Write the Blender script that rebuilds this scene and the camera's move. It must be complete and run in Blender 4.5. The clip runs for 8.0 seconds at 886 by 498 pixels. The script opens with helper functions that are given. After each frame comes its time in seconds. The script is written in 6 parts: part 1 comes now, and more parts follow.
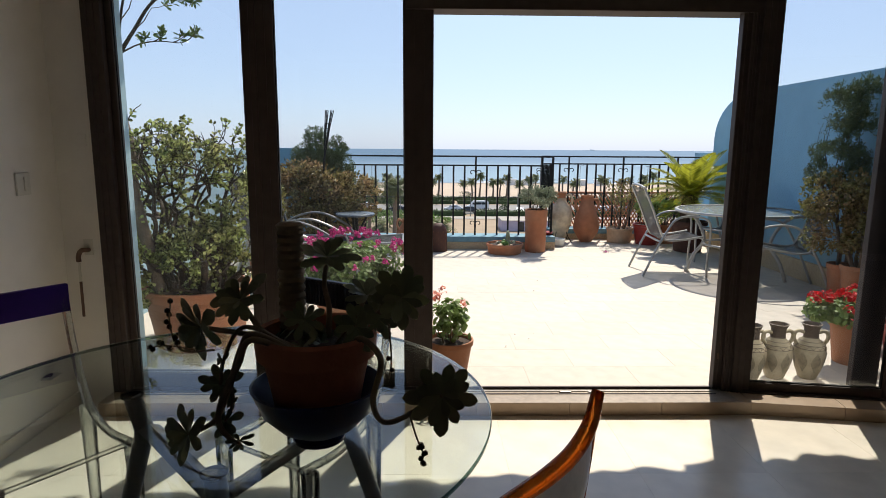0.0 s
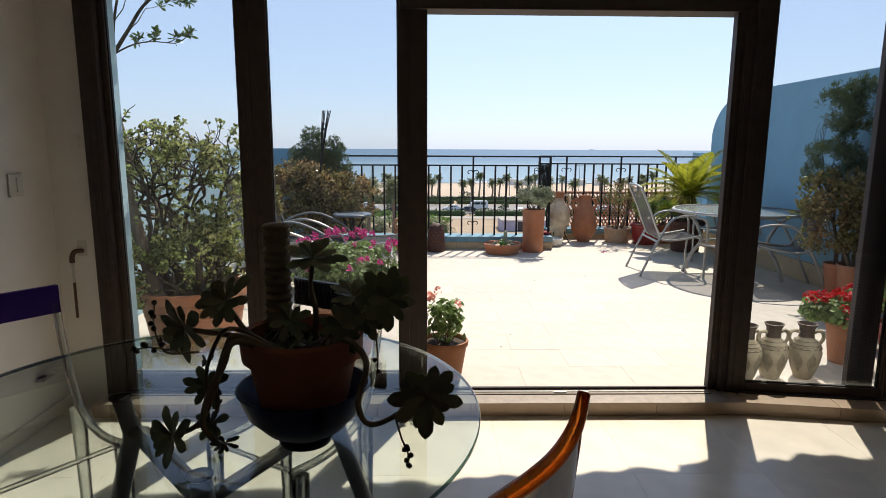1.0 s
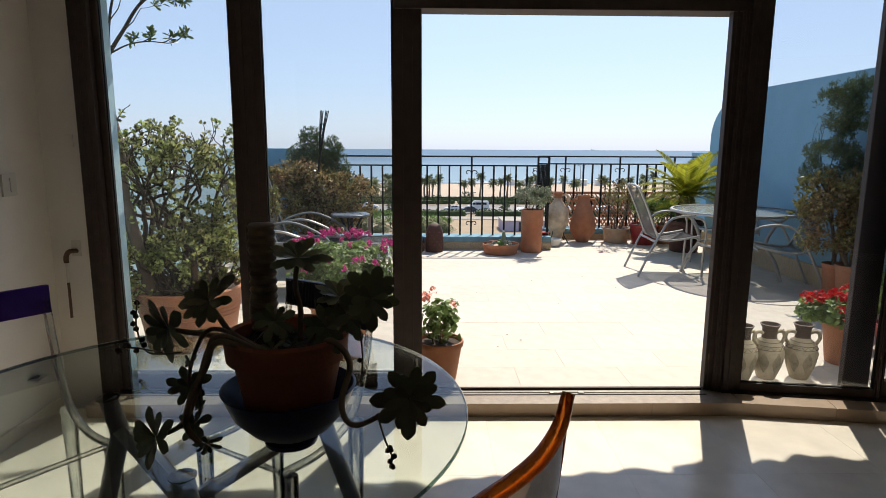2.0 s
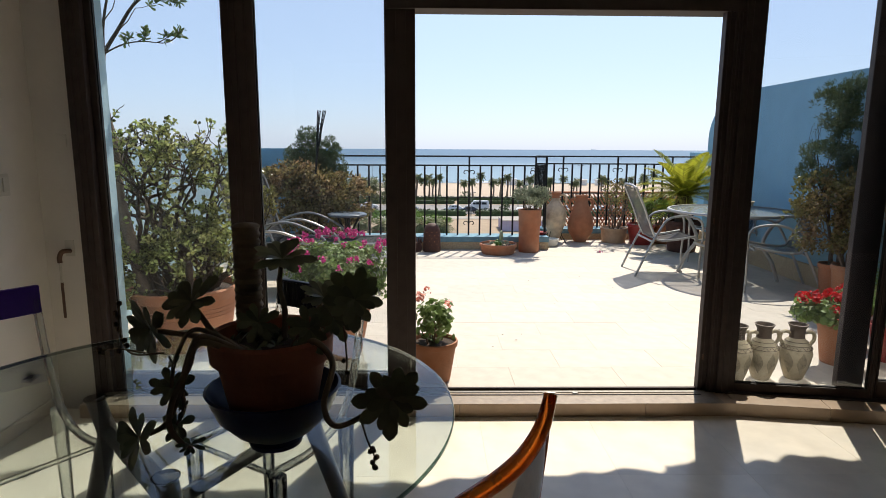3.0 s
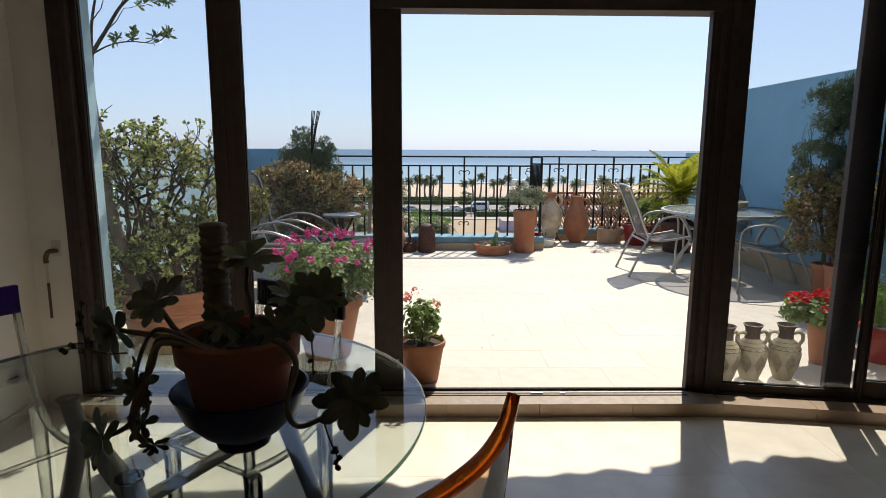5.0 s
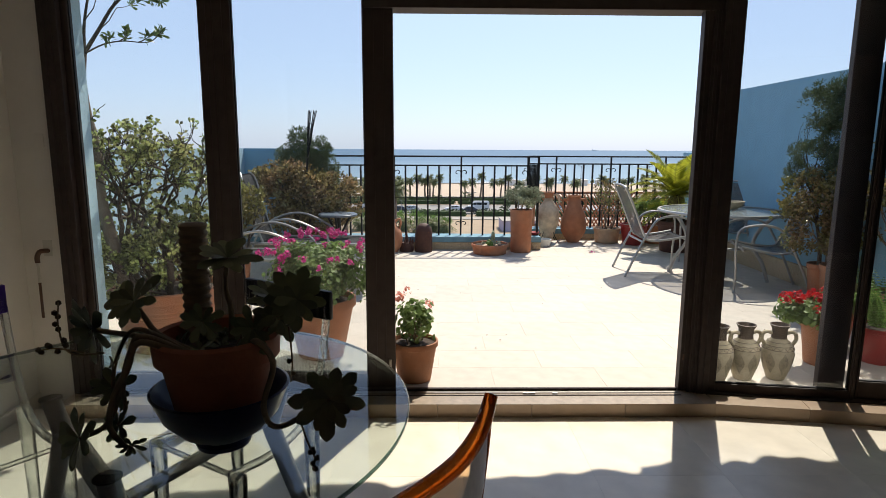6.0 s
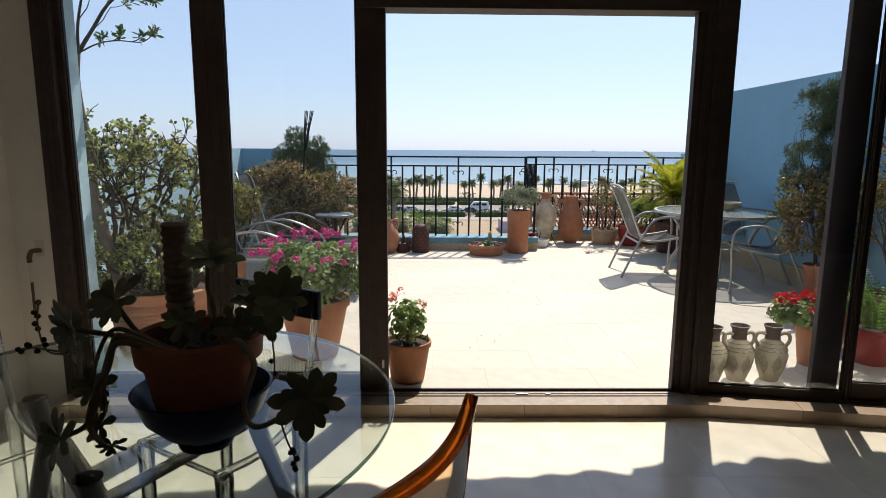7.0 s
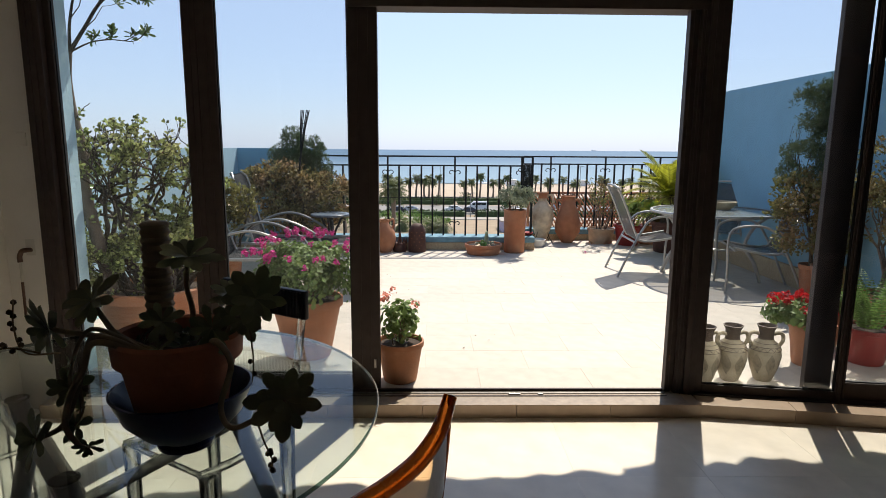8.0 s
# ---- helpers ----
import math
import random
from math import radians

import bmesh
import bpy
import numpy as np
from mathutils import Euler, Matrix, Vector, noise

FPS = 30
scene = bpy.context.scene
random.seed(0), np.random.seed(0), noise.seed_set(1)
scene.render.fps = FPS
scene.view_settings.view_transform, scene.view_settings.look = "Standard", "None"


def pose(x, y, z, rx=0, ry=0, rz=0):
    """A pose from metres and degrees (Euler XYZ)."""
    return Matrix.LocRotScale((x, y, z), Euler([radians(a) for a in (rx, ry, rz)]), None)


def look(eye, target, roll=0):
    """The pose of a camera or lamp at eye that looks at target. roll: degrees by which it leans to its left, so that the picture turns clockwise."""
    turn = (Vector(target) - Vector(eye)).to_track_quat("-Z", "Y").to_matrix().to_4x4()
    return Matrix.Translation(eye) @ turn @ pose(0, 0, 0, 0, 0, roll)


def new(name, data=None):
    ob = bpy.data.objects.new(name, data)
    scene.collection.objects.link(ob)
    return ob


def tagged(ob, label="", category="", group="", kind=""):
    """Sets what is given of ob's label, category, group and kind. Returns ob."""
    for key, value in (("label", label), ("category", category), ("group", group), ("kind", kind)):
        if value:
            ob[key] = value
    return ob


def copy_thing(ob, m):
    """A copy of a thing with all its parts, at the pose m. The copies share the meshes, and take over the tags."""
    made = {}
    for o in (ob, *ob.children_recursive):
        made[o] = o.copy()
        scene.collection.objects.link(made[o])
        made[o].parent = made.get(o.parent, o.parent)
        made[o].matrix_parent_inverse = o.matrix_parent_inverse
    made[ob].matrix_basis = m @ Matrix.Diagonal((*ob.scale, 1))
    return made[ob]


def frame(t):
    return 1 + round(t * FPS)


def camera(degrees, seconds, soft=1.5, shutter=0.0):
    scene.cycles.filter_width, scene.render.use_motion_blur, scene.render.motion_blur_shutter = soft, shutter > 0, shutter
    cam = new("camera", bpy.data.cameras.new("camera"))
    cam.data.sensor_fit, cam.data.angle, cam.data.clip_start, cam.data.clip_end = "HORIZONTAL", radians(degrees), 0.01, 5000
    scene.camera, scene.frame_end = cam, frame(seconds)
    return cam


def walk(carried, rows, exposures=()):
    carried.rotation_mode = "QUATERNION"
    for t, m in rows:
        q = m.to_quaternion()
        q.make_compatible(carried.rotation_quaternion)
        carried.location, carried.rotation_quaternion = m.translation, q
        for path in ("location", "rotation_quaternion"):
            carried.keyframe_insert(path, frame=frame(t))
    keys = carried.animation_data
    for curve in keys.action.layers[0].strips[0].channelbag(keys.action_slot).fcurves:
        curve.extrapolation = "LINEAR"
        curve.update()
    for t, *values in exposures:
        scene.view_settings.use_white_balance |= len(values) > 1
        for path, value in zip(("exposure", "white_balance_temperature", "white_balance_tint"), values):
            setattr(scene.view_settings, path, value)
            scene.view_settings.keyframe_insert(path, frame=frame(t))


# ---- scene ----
cam = camera(73.0, 8.0, soft=0.35)
PATH = [
    (0, (0.254, -0.158, 1.475), (0.295, 1.813, 1.14), 0.4),
    (0.5, (0.267, -0.155, 1.476), (0.309, 1.816, 1.141), 0.3),
    (1, (0.284, -0.152, 1.476), (0.326, 1.819, 1.141), 0.3),
    (1.5, (0.301, -0.148, 1.474), (0.341, 1.823, 1.14), 0.3),
    (3, (0.356, -0.145, 1.476), (0.394, 1.826, 1.141), 0.3),
    (3.5, (0.37, -0.143, 1.474), (0.409, 1.829, 1.141), 0.3),
    (4, (0.389, -0.143, 1.475), (0.427, 1.829, 1.141), 0.3),
    (4.5, (0.409, -0.143, 1.474), (0.446, 1.829, 1.141), 0.3),
    (6, (0.479, -0.138, 1.473), (0.514, 1.834, 1.139), 0.3),
    (6.5, (0.496, -0.137, 1.472), (0.531, 1.834, 1.139), 0.3),
    (7, (0.517, -0.135, 1.471), (0.553, 1.837, 1.139), 0.4),
    (7.5, (0.542, -0.134, 1.47), (0.576, 1.838, 1.138), 0.3),
    (8, (0.56, -0.126, 1.469), (0.597, 1.846, 1.136), 0.4),
]
walk(cam, [(t, look(eye, target, roll)) for t, eye, target, roll in PATH])

# ---- light ----
SUN_DIR = Vector((-0.39, -0.94, -1.45)).normalized()
sun_data = bpy.data.lights.new("sun", "SUN")
sun_data.energy, sun_data.angle, sun_data.color = 4.7, radians(0.53), (1.0, 0.92, 0.80)
sun = new("sun", sun_data)
sun.matrix_world = look((0, 0, 0), SUN_DIR)
sun.location = (4, 12, 22)
world = bpy.data.worlds.new("sky")
world.use_nodes = True
scene.world = world
sky = world.node_tree.nodes.new("ShaderNodeTexSky")
sky.sky_type, sky.sun_disc = "NISHITA", False
sky.sun_elevation = math.asin(-SUN_DIR.z)
sky.sun_rotation = math.atan2(-SUN_DIR.x, -SUN_DIR.y)
sky.altitude, sky.air_density, sky.dust_density, sky.ozone_density = 10, 1.0, 0.6, 1.6
back = world.node_tree.nodes["Background"]
back.inputs["Strength"].default_value = 0.125
haze = world.node_tree.nodes.new("ShaderNodeMix")
haze.data_type = "RGBA"
co_sky = world.node_tree.nodes.new("ShaderNodeTexCoord")
split = world.node_tree.nodes.new("ShaderNodeSeparateXYZ")
band = world.node_tree.nodes.new("ShaderNodeMapRange")
band.interpolation_type = "SMOOTHSTEP"
band.inputs["From Min"].default_value, band.inputs["From Max"].default_value = 0.2, 0.6
band.inputs["To Min"].default_value, band.inputs["To Max"].default_value = 0.68, 0.08
world.node_tree.links.new(co_sky.outputs["Generated"], split.inputs[0])
world.node_tree.links.new(split.outputs["Z"], band.inputs["Value"])
world.node_tree.links.new(band.outputs[0], haze.inputs["Factor"])
haze.inputs["B"].default_value = (3.95, 4.93, 6.84, 1)
world.node_tree.links.new(sky.outputs[0], haze.inputs["A"])
world.node_tree.links.new(haze.outputs["Result"], back.inputs["Color"])
scene.view_settings.exposure = 0.41

# ---- materials ----


def mat(name, color, rough=0.6, metal=0.0, vary=0.15, scale=8.0, bump=0.0, bump_scale=60.0, piece=0.0, spec=0.5,
        second=None, second_scale=1.5, second_amount=0.35, stretch=(1, 1, 1), sheen=0.0, through_light=0.0, island=0.0):
    """A surface with fine grain, a larger stain and, per piece or per island, a change of tone."""
    m = bpy.data.materials.new(name)
    m.use_nodes = True
    t = m.node_tree
    b = t.nodes["Principled BSDF"]
    b.inputs["Roughness"].default_value, b.inputs["Metallic"].default_value = rough, metal
    b.inputs["Specular IOR Level"].default_value = spec
    co = t.nodes.new("ShaderNodeTexCoord")
    mp = t.nodes.new("ShaderNodeMapping")
    mp.inputs["Scale"].default_value = stretch
    t.links.new(co.outputs["Object"], mp.inputs["Vector"])
    fine = t.nodes.new("ShaderNodeTexNoise")
    fine.inputs["Scale"].default_value, fine.inputs["Detail"].default_value = scale, 6
    t.links.new(mp.outputs[0], fine.inputs["Vector"])
    big = t.nodes.new("ShaderNodeTexNoise")
    big.inputs["Scale"].default_value, big.inputs["Detail"].default_value = second_scale, 4
    t.links.new(mp.outputs[0], big.inputs["Vector"])
    ramp = t.nodes.new("ShaderNodeMapRange")
    ramp.inputs["From Min"].default_value, ramp.inputs["From Max"].default_value = 0.4, 0.72
    ramp.inputs["To Max"].default_value = second_amount
    t.links.new(big.outputs["Fac"], ramp.inputs["Value"])
    mix = t.nodes.new("ShaderNodeMix")
    mix.data_type = "RGBA"
    mix.inputs["A"].default_value = (*color, 1)
    mix.inputs["B"].default_value = (*(second or [c * 0.72 for c in color]), 1)
    t.links.new(ramp.outputs[0], mix.inputs["Factor"])
    hsv = t.nodes.new("ShaderNodeHueSaturation")
    val = t.nodes.new("ShaderNodeMapRange")
    val.inputs["From Min"].default_value, val.inputs["From Max"].default_value = 0.25, 0.75
    val.inputs["To Min"].default_value, val.inputs["To Max"].default_value = 1 - vary, 1 + vary
    t.links.new(fine.outputs["Fac"], val.inputs["Value"])
    last = val.outputs[0]
    for amount, node, out in ((piece, "ShaderNodeObjectInfo", "Random"), (island, "ShaderNodeNewGeometry", "Random Per Island")):
        if amount:
            info = t.nodes.new(node)
            rng = t.nodes.new("ShaderNodeMapRange")
            rng.inputs["To Min"].default_value, rng.inputs["To Max"].default_value = 1 - amount, 1 + amount
            t.links.new(info.outputs[out], rng.inputs["Value"])
            mul = t.nodes.new("ShaderNodeMath")
            mul.operation = "MULTIPLY"
            t.links.new(last, mul.inputs[0])
            t.links.new(rng.outputs[0], mul.inputs[1])
            last = mul.outputs[0]
    t.links.new(last, hsv.inputs["Value"])
    t.links.new(mix.outputs["Result"], hsv.inputs["Color"])
    t.links.new(hsv.outputs[0], b.inputs["Base Color"])
    rr = t.nodes.new("ShaderNodeMapRange")
    rr.inputs["To Min"].default_value, rr.inputs["To Max"].default_value = max(0.02, rough - 0.08), min(1, rough + 0.1)
    t.links.new(big.outputs["Fac"], rr.inputs["Value"])
    t.links.new(rr.outputs[0], b.inputs["Roughness"])
    if bump:
        bn = t.nodes.new("ShaderNodeTexNoise")
        bn.inputs["Scale"].default_value, bn.inputs["Detail"].default_value = bump_scale, 5
        t.links.new(mp.outputs[0], bn.inputs["Vector"])
        bp = t.nodes.new("ShaderNodeBump")
        bp.inputs["Strength"].default_value, bp.inputs["Distance"].default_value = bump, 0.01
        t.links.new(bn.outputs["Fac"], bp.inputs["Height"])
        t.links.new(bp.outputs[0], b.inputs["Normal"])
    if through_light:
        tr = t.nodes.new("ShaderNodeBsdfTranslucent")
        t.links.new(hsv.outputs[0], tr.inputs["Color"])
        ms = t.nodes.new("ShaderNodeMixShader")
        ms.inputs["Fac"].default_value = through_light
        t.links.new(b.outputs[0], ms.inputs[1])
        t.links.new(tr.outputs[0], ms.inputs[2])
        t.links.new(ms.outputs[0], t.nodes["Material Output"].inputs["Surface"])
    return m


def clear(name, tint, gloss=1.0, rough=0.0, ior=1.45, dust=0.0):
    """Clear sheet material: light goes straight through, tinted, with a mirror film by Fresnel and a trace of dust."""
    m = bpy.data.materials.new(name)
    m.use_nodes = True
    t = m.node_tree
    t.nodes.remove(t.nodes["Principled BSDF"])
    a = t.nodes.new("ShaderNodeBsdfTransparent")
    a.inputs["Color"].default_value = (*tint, 1)
    g = t.nodes.new("ShaderNodeBsdfGlossy")
    g.inputs["Roughness"].default_value = rough
    g.inputs["Color"].default_value = (gloss, gloss, gloss, 1)
    f = t.nodes.new("ShaderNodeFresnel")
    f.inputs["IOR"].default_value = ior
    ms = t.nodes.new("ShaderNodeMixShader")
    t.links.new(f.outputs[0], ms.inputs["Fac"])
    t.links.new(a.outputs[0], ms.inputs[1])
    t.links.new(g.outputs[0], ms.inputs[2])
    last = ms
    if dust:
        d = t.nodes.new("ShaderNodeBsdfTranslucent")
        d.inputs["Color"].default_value = (0.8, 0.8, 0.78, 1)
        n = t.nodes.new("ShaderNodeTexNoise")
        n.inputs["Scale"].default_value, n.inputs["Detail"].default_value = 2.2, 6
        co = t.nodes.new("ShaderNodeTexCoord")
        t.links.new(co.outputs["Object"], n.inputs["Vector"])
        r = t.nodes.new("ShaderNodeMapRange")
        r.inputs["From Min"].default_value, r.inputs["From Max"].default_value = 0.35, 0.75
        r.inputs["To Min"].default_value, r.inputs["To Max"].default_value = dust * 0.35, dust
        t.links.new(n.outputs["Fac"], r.inputs["Value"])
        m2 = t.nodes.new("ShaderNodeMixShader")
        t.links.new(r.outputs[0], m2.inputs["Fac"])
        t.links.new(ms.outputs[0], m2.inputs[1])
        t.links.new(d.outputs[0], m2.inputs[2])
        last = m2
    t.links.new(last.outputs[0], t.nodes["Material Output"].inputs["Surface"])
    return m


WHITE = mat("white_wall_paint", (0.74, 0.71, 0.66), 0.75, vary=0.05, scale=5, bump=0.12, bump_scale=40, second=(0.66, 0.6, 0.52), second_scale=1.1)
# for the two walls out of view, dark so that less light bounces
DIMWALL = mat("dim_unseen_wall", (0.38, 0.33, 0.28), 0.8, vary=0.06, scale=5)
CEIL = mat("ceiling_paint", (0.62, 0.59, 0.55), 0.8, vary=0.04)
MARBLE = mat("cream_marble", (0.80, 0.725, 0.60), 0.2, vary=0.10, scale=6, piece=0.04, second=(0.70, 0.60, 0.47), second_scale=2.6, bump=0.02)
GROUT = mat("grout", (0.72, 0.63, 0.50), 0.85, vary=0.12)
TREAD = mat("worn_cream_tread", (0.27, 0.215, 0.155), 0.45, 0.1, vary=0.2, scale=30, second=(0.2, 0.15, 0.11), second_scale=6)
STEPSTONE = mat("sill_stone", (0.35, 0.245, 0.16), 0.35, vary=0.1, scale=12, piece=0.08, second=(0.5, 0.38, 0.26))
BRONZE = mat("dark_bronze_aluminium", (0.062, 0.047, 0.042), 0.5, 0.0, vary=0.15, scale=20, spec=0.2)
TRACK = mat("worn_aluminium_track", (0.35, 0.32, 0.28), 0.35, 0.9, vary=0.2, scale=40)
RUBBER = mat("black_rubber", (0.012, 0.012, 0.012), 0.7, vary=0.1)
GLASS = clear("window_glass", (0.82, 0.845, 0.855), 1.0, 0.0, 1.55, dust=0.012)
BAYGLASS = clear("tinted_window_glass", (0.80, 0.83, 0.85), 1.0, 0.0, 1.7, dust=0.006)
TABLEGLASS = clear("table_glass", (0.80, 0.85, 0.84), 1.0, 0.0, 1.5, dust=0.012)
GLASSEDGE = clear("glass_edge", (0.10, 0.17, 0.155), 1.0, 0.1, 1.5)
ACRYLIC = clear("clear_acrylic", (0.86, 0.87, 0.86), 1.0, 0.02, 1.62)


def bending(m, amount):
    """Adds to a clear material a share of light that is bent by its thickness and its wavy faces."""
    t = m.node_tree
    r = t.nodes.new("ShaderNodeBsdfRefraction")
    r.inputs["Color"].default_value, r.inputs["IOR"].default_value, r.inputs["Roughness"].default_value = (0.93, 0.95, 0.94, 1), 1.4, 0.02
    n = t.nodes.new("ShaderNodeTexNoise")
    n.inputs["Scale"].default_value, n.inputs["Detail"].default_value = 14, 2
    co = t.nodes.new("ShaderNodeTexCoord")
    t.links.new(co.outputs["Object"], n.inputs["Vector"])
    bp = t.nodes.new("ShaderNodeBump")
    bp.inputs["Strength"].default_value, bp.inputs["Distance"].default_value = 0.5, 0.02
    t.links.new(n.outputs["Fac"], bp.inputs["Height"])
    t.links.new(bp.outputs[0], r.inputs["Normal"])
    out = t.nodes["Material Output"].inputs["Surface"]
    ms = t.nodes.new("ShaderNodeMixShader")
    ms.inputs["Fac"].default_value = amount
    t.links.new(out.links[0].from_socket, ms.inputs[1])
    t.links.new(r.outputs[0], ms.inputs[2])
    t.links.new(ms.outputs[0], out)
    return m


bending(ACRYLIC, 0.4)
CLEARSEAT = clear("clear_acrylic_sheet", (0.84, 0.845, 0.83), 1.0, 0.05, 1.16)
PURPLE = mat("purple_plastic", (0.07, 0.02, 0.28), 0.35, vary=0.12, scale=30, through_light=0.35)
BLACKPLASTIC = mat("black_ribbed_plastic", (0.015, 0.015, 0.017), 0.4, vary=0.1)
TERRATILE = mat("terrace_tile", (0.545, 0.485, 0.405), 0.62, vary=0.10, scale=9, piece=0.055, second=(0.57, 0.45, 0.36), second_scale=1.7, bump=0.08, bump_scale=35)
TERRAGROUT = mat("terrace_grout", (0.54, 0.475, 0.39), 0.9, vary=0.12)
BLUE = mat("blue_render", (0.235, 0.44, 0.585), 0.85, vary=0.06, scale=4, bump=0.4, bump_scale=55, second=(0.20, 0.385, 0.52), second_scale=0.8)
LIGHTBLUE = mat("light_blue_render", (0.42, 0.6, 0.68), 0.85, vary=0.07, scale=5, bump=0.5, bump_scale=30, second=(0.36, 0.52, 0.6), second_scale=1.4)
COPING = mat("blue_painted_coping", (0.15, 0.29, 0.37), 0.85, vary=0.15, scale=12, bump=0.4, bump_scale=40, second=(0.24, 0.36, 0.40), second_scale=5)
CURBSTONE = mat("ochre_speckled_curb", (0.5, 0.4, 0.26), 0.8, vary=0.25, scale=60, bump=0.4, bump_scale=90, second=(0.34, 0.26, 0.17), second_scale=3)
IRON = mat("black_iron", (0.012, 0.014, 0.016), 0.5, 0.5, vary=0.2, scale=30, bump=0.1)
TERRACOTTA = mat("terracotta", (0.40, 0.165, 0.08), 0.75, vary=0.12, scale=14, piece=0.06, bump=0.18, bump_scale=50, second=(0.48, 0.29, 0.19), second_scale=5, second_amount=0.45)
OLDCLAY = mat("weathered_clay", (0.43, 0.165, 0.08), 0.85, vary=0.16, scale=12, piece=0.1, bump=0.3, bump_scale=35, second=(0.40, 0.25, 0.16), second_scale=4, second_amount=0.5)
DARKCLAY = mat("dark_brown_clay", (0.075, 0.03, 0.02), 0.7, vary=0.2, scale=20, bump=0.3)
PALECLAY = mat("pale_painted_clay", (0.80, 0.64, 0.44), 0.75, vary=0.12, scale=16, bump=0.15, second=(0.26, 0.13, 0.07), second_scale=5, second_amount=0.95)
SANDCLAY = mat("sand_coloured_clay", (0.52, 0.36, 0.24), 0.85, vary=0.16, scale=14, bump=0.25, bump_scale=40, second=(0.36, 0.22, 0.13), second_scale=6, second_amount=0.5)
VASECLAY = mat("cream_vase_glaze", (0.54, 0.46, 0.32), 0.7, vary=0.12, scale=20, bump=0.12, second=(0.2, 0.17, 0.1), second_scale=9, second_amount=0.8)
VASEDARK = mat("dark_vase_glaze", (0.12, 0.085, 0.06), 0.6, vary=0.25, scale=30)
VASEMARK = mat("grey_green_vase_mark", (0.34, 0.29, 0.2), 0.7, vary=0.35, scale=40)
REDPOT = mat("red_glazed_pot", (0.3, 0.03, 0.025), 0.35, vary=0.12, scale=20)
WHITEBOWL = mat("white_enamel", (0.72, 0.72, 0.7), 0.4, vary=0.05)
BLUEGLAZE = mat("cobalt_glaze", (0.006, 0.009, 0.052), 0.3, vary=0.15, scale=20, spec=0.2)
SOIL = mat("soil", (0.05, 0.033, 0.022), 0.95, vary=0.35, scale=60, bump=0.8, bump_scale=90)
BARK = mat("grey_bark", (0.16, 0.12, 0.09), 0.9, vary=0.25, scale=25, bump=0.6, bump_scale=45, second=(0.24, 0.2, 0.16), second_scale=6)
DARKBARK = mat("brown_bark", (0.07, 0.05, 0.035), 0.9, vary=0.25, scale=30, bump=0.5)
STEM = mat("succulent_stem", (0.17, 0.125, 0.075), 0.75, vary=0.2, scale=40, bump=0.3)


def leaf(name, color, rough=0.45, through_light=0.3, island=0.3, second=None, amount=0.4):
    return mat(name, color, rough, vary=0.12, scale=20, island=island, through_light=through_light, second=second, second_scale=4, second_amount=amount)


JADE = leaf("jade_leaf", (0.29, 0.345, 0.115), 0.1, 0.32, 0.85, (0.52, 0.46, 0.22), 0.75)
# terracotta darkened: the shade on the backlit table pot is in its colour
SHADECLAY = mat("shaded_terracotta", (0.32, 0.115, 0.062), 0.8, vary=0.15, scale=14, bump=0.2, bump_scale=50)
YOUNG = leaf("young_leaf", (0.24, 0.24, 0.07), 0.35, 0.3, 0.6, (0.36, 0.24, 0.09), 0.6)
PITTO = leaf("glossy_leaf", (0.11, 0.17, 0.05), 0.35, 0.3, 0.35)
CONIFER = leaf("conifer_needle", (0.11, 0.15, 0.065), 0.6, 0.15, 0.35)
# second tone: reddish leaf colour, lightened to paint in the glints
REDDISH = leaf("photinia_leaf", (0.25, 0.215, 0.085), 0.14, 0.3, 0.7, (0.46, 0.27, 0.16), 0.85)
GERANIUM = leaf("geranium_leaf", (0.19, 0.275, 0.085), 0.55, 0.35, 0.35)
SILVER = leaf("silver_leaf", (0.29, 0.32, 0.21), 0.7, 0.2, 0.3)
CYCAD = leaf("cycad_leaf", (0.34, 0.35, 0.035), 0.35, 0.4, 0.35)
FERN = leaf("fern_leaf", (0.13, 0.22, 0.05), 0.5, 0.4, 0.3)
OLIVE = leaf("olive_shrub_leaf", (0.20, 0.20, 0.07), 0.2, 0.3, 0.55, (0.32, 0.16, 0.09), 0.7)
SUCC = leaf("succulent_leaf", (0.155, 0.19, 0.10), 0.35, 0.14, 0.35, (0.18, 0.10, 0.05), 0.35)
PALMLEAF = leaf("palm_leaf", (0.15, 0.175, 0.07), 0.55, 0.25, 0.35)
HEDGE = leaf("hedge_leaf", (0.055, 0.09, 0.03), 0.7, 0.15, 0.4)
MAGENTA = leaf("magenta_petal", (0.66, 0.06, 0.30), 0.6, 0.35, 0.25)
RED = leaf("red_petal", (0.6, 0.015, 0.02), 0.6, 0.35, 0.25)
SALMON = leaf("salmon_petal", (0.88, 0.42, 0.33), 0.6, 0.35, 0.2)
def sheer(m, amount):
    """Lets part of the light straight through a woven or frosted sheet."""
    t = m.node_tree
    a = t.nodes.new("ShaderNodeBsdfTransparent")
    ms = t.nodes.new("ShaderNodeMixShader")
    ms.inputs["Fac"].default_value = amount
    t.links.new(t.nodes["Principled BSDF"].outputs[0], ms.inputs[1])
    t.links.new(a.outputs[0], ms.inputs[2])
    t.links.new(ms.outputs[0], t.nodes["Material Output"].inputs["Surface"])
    return m


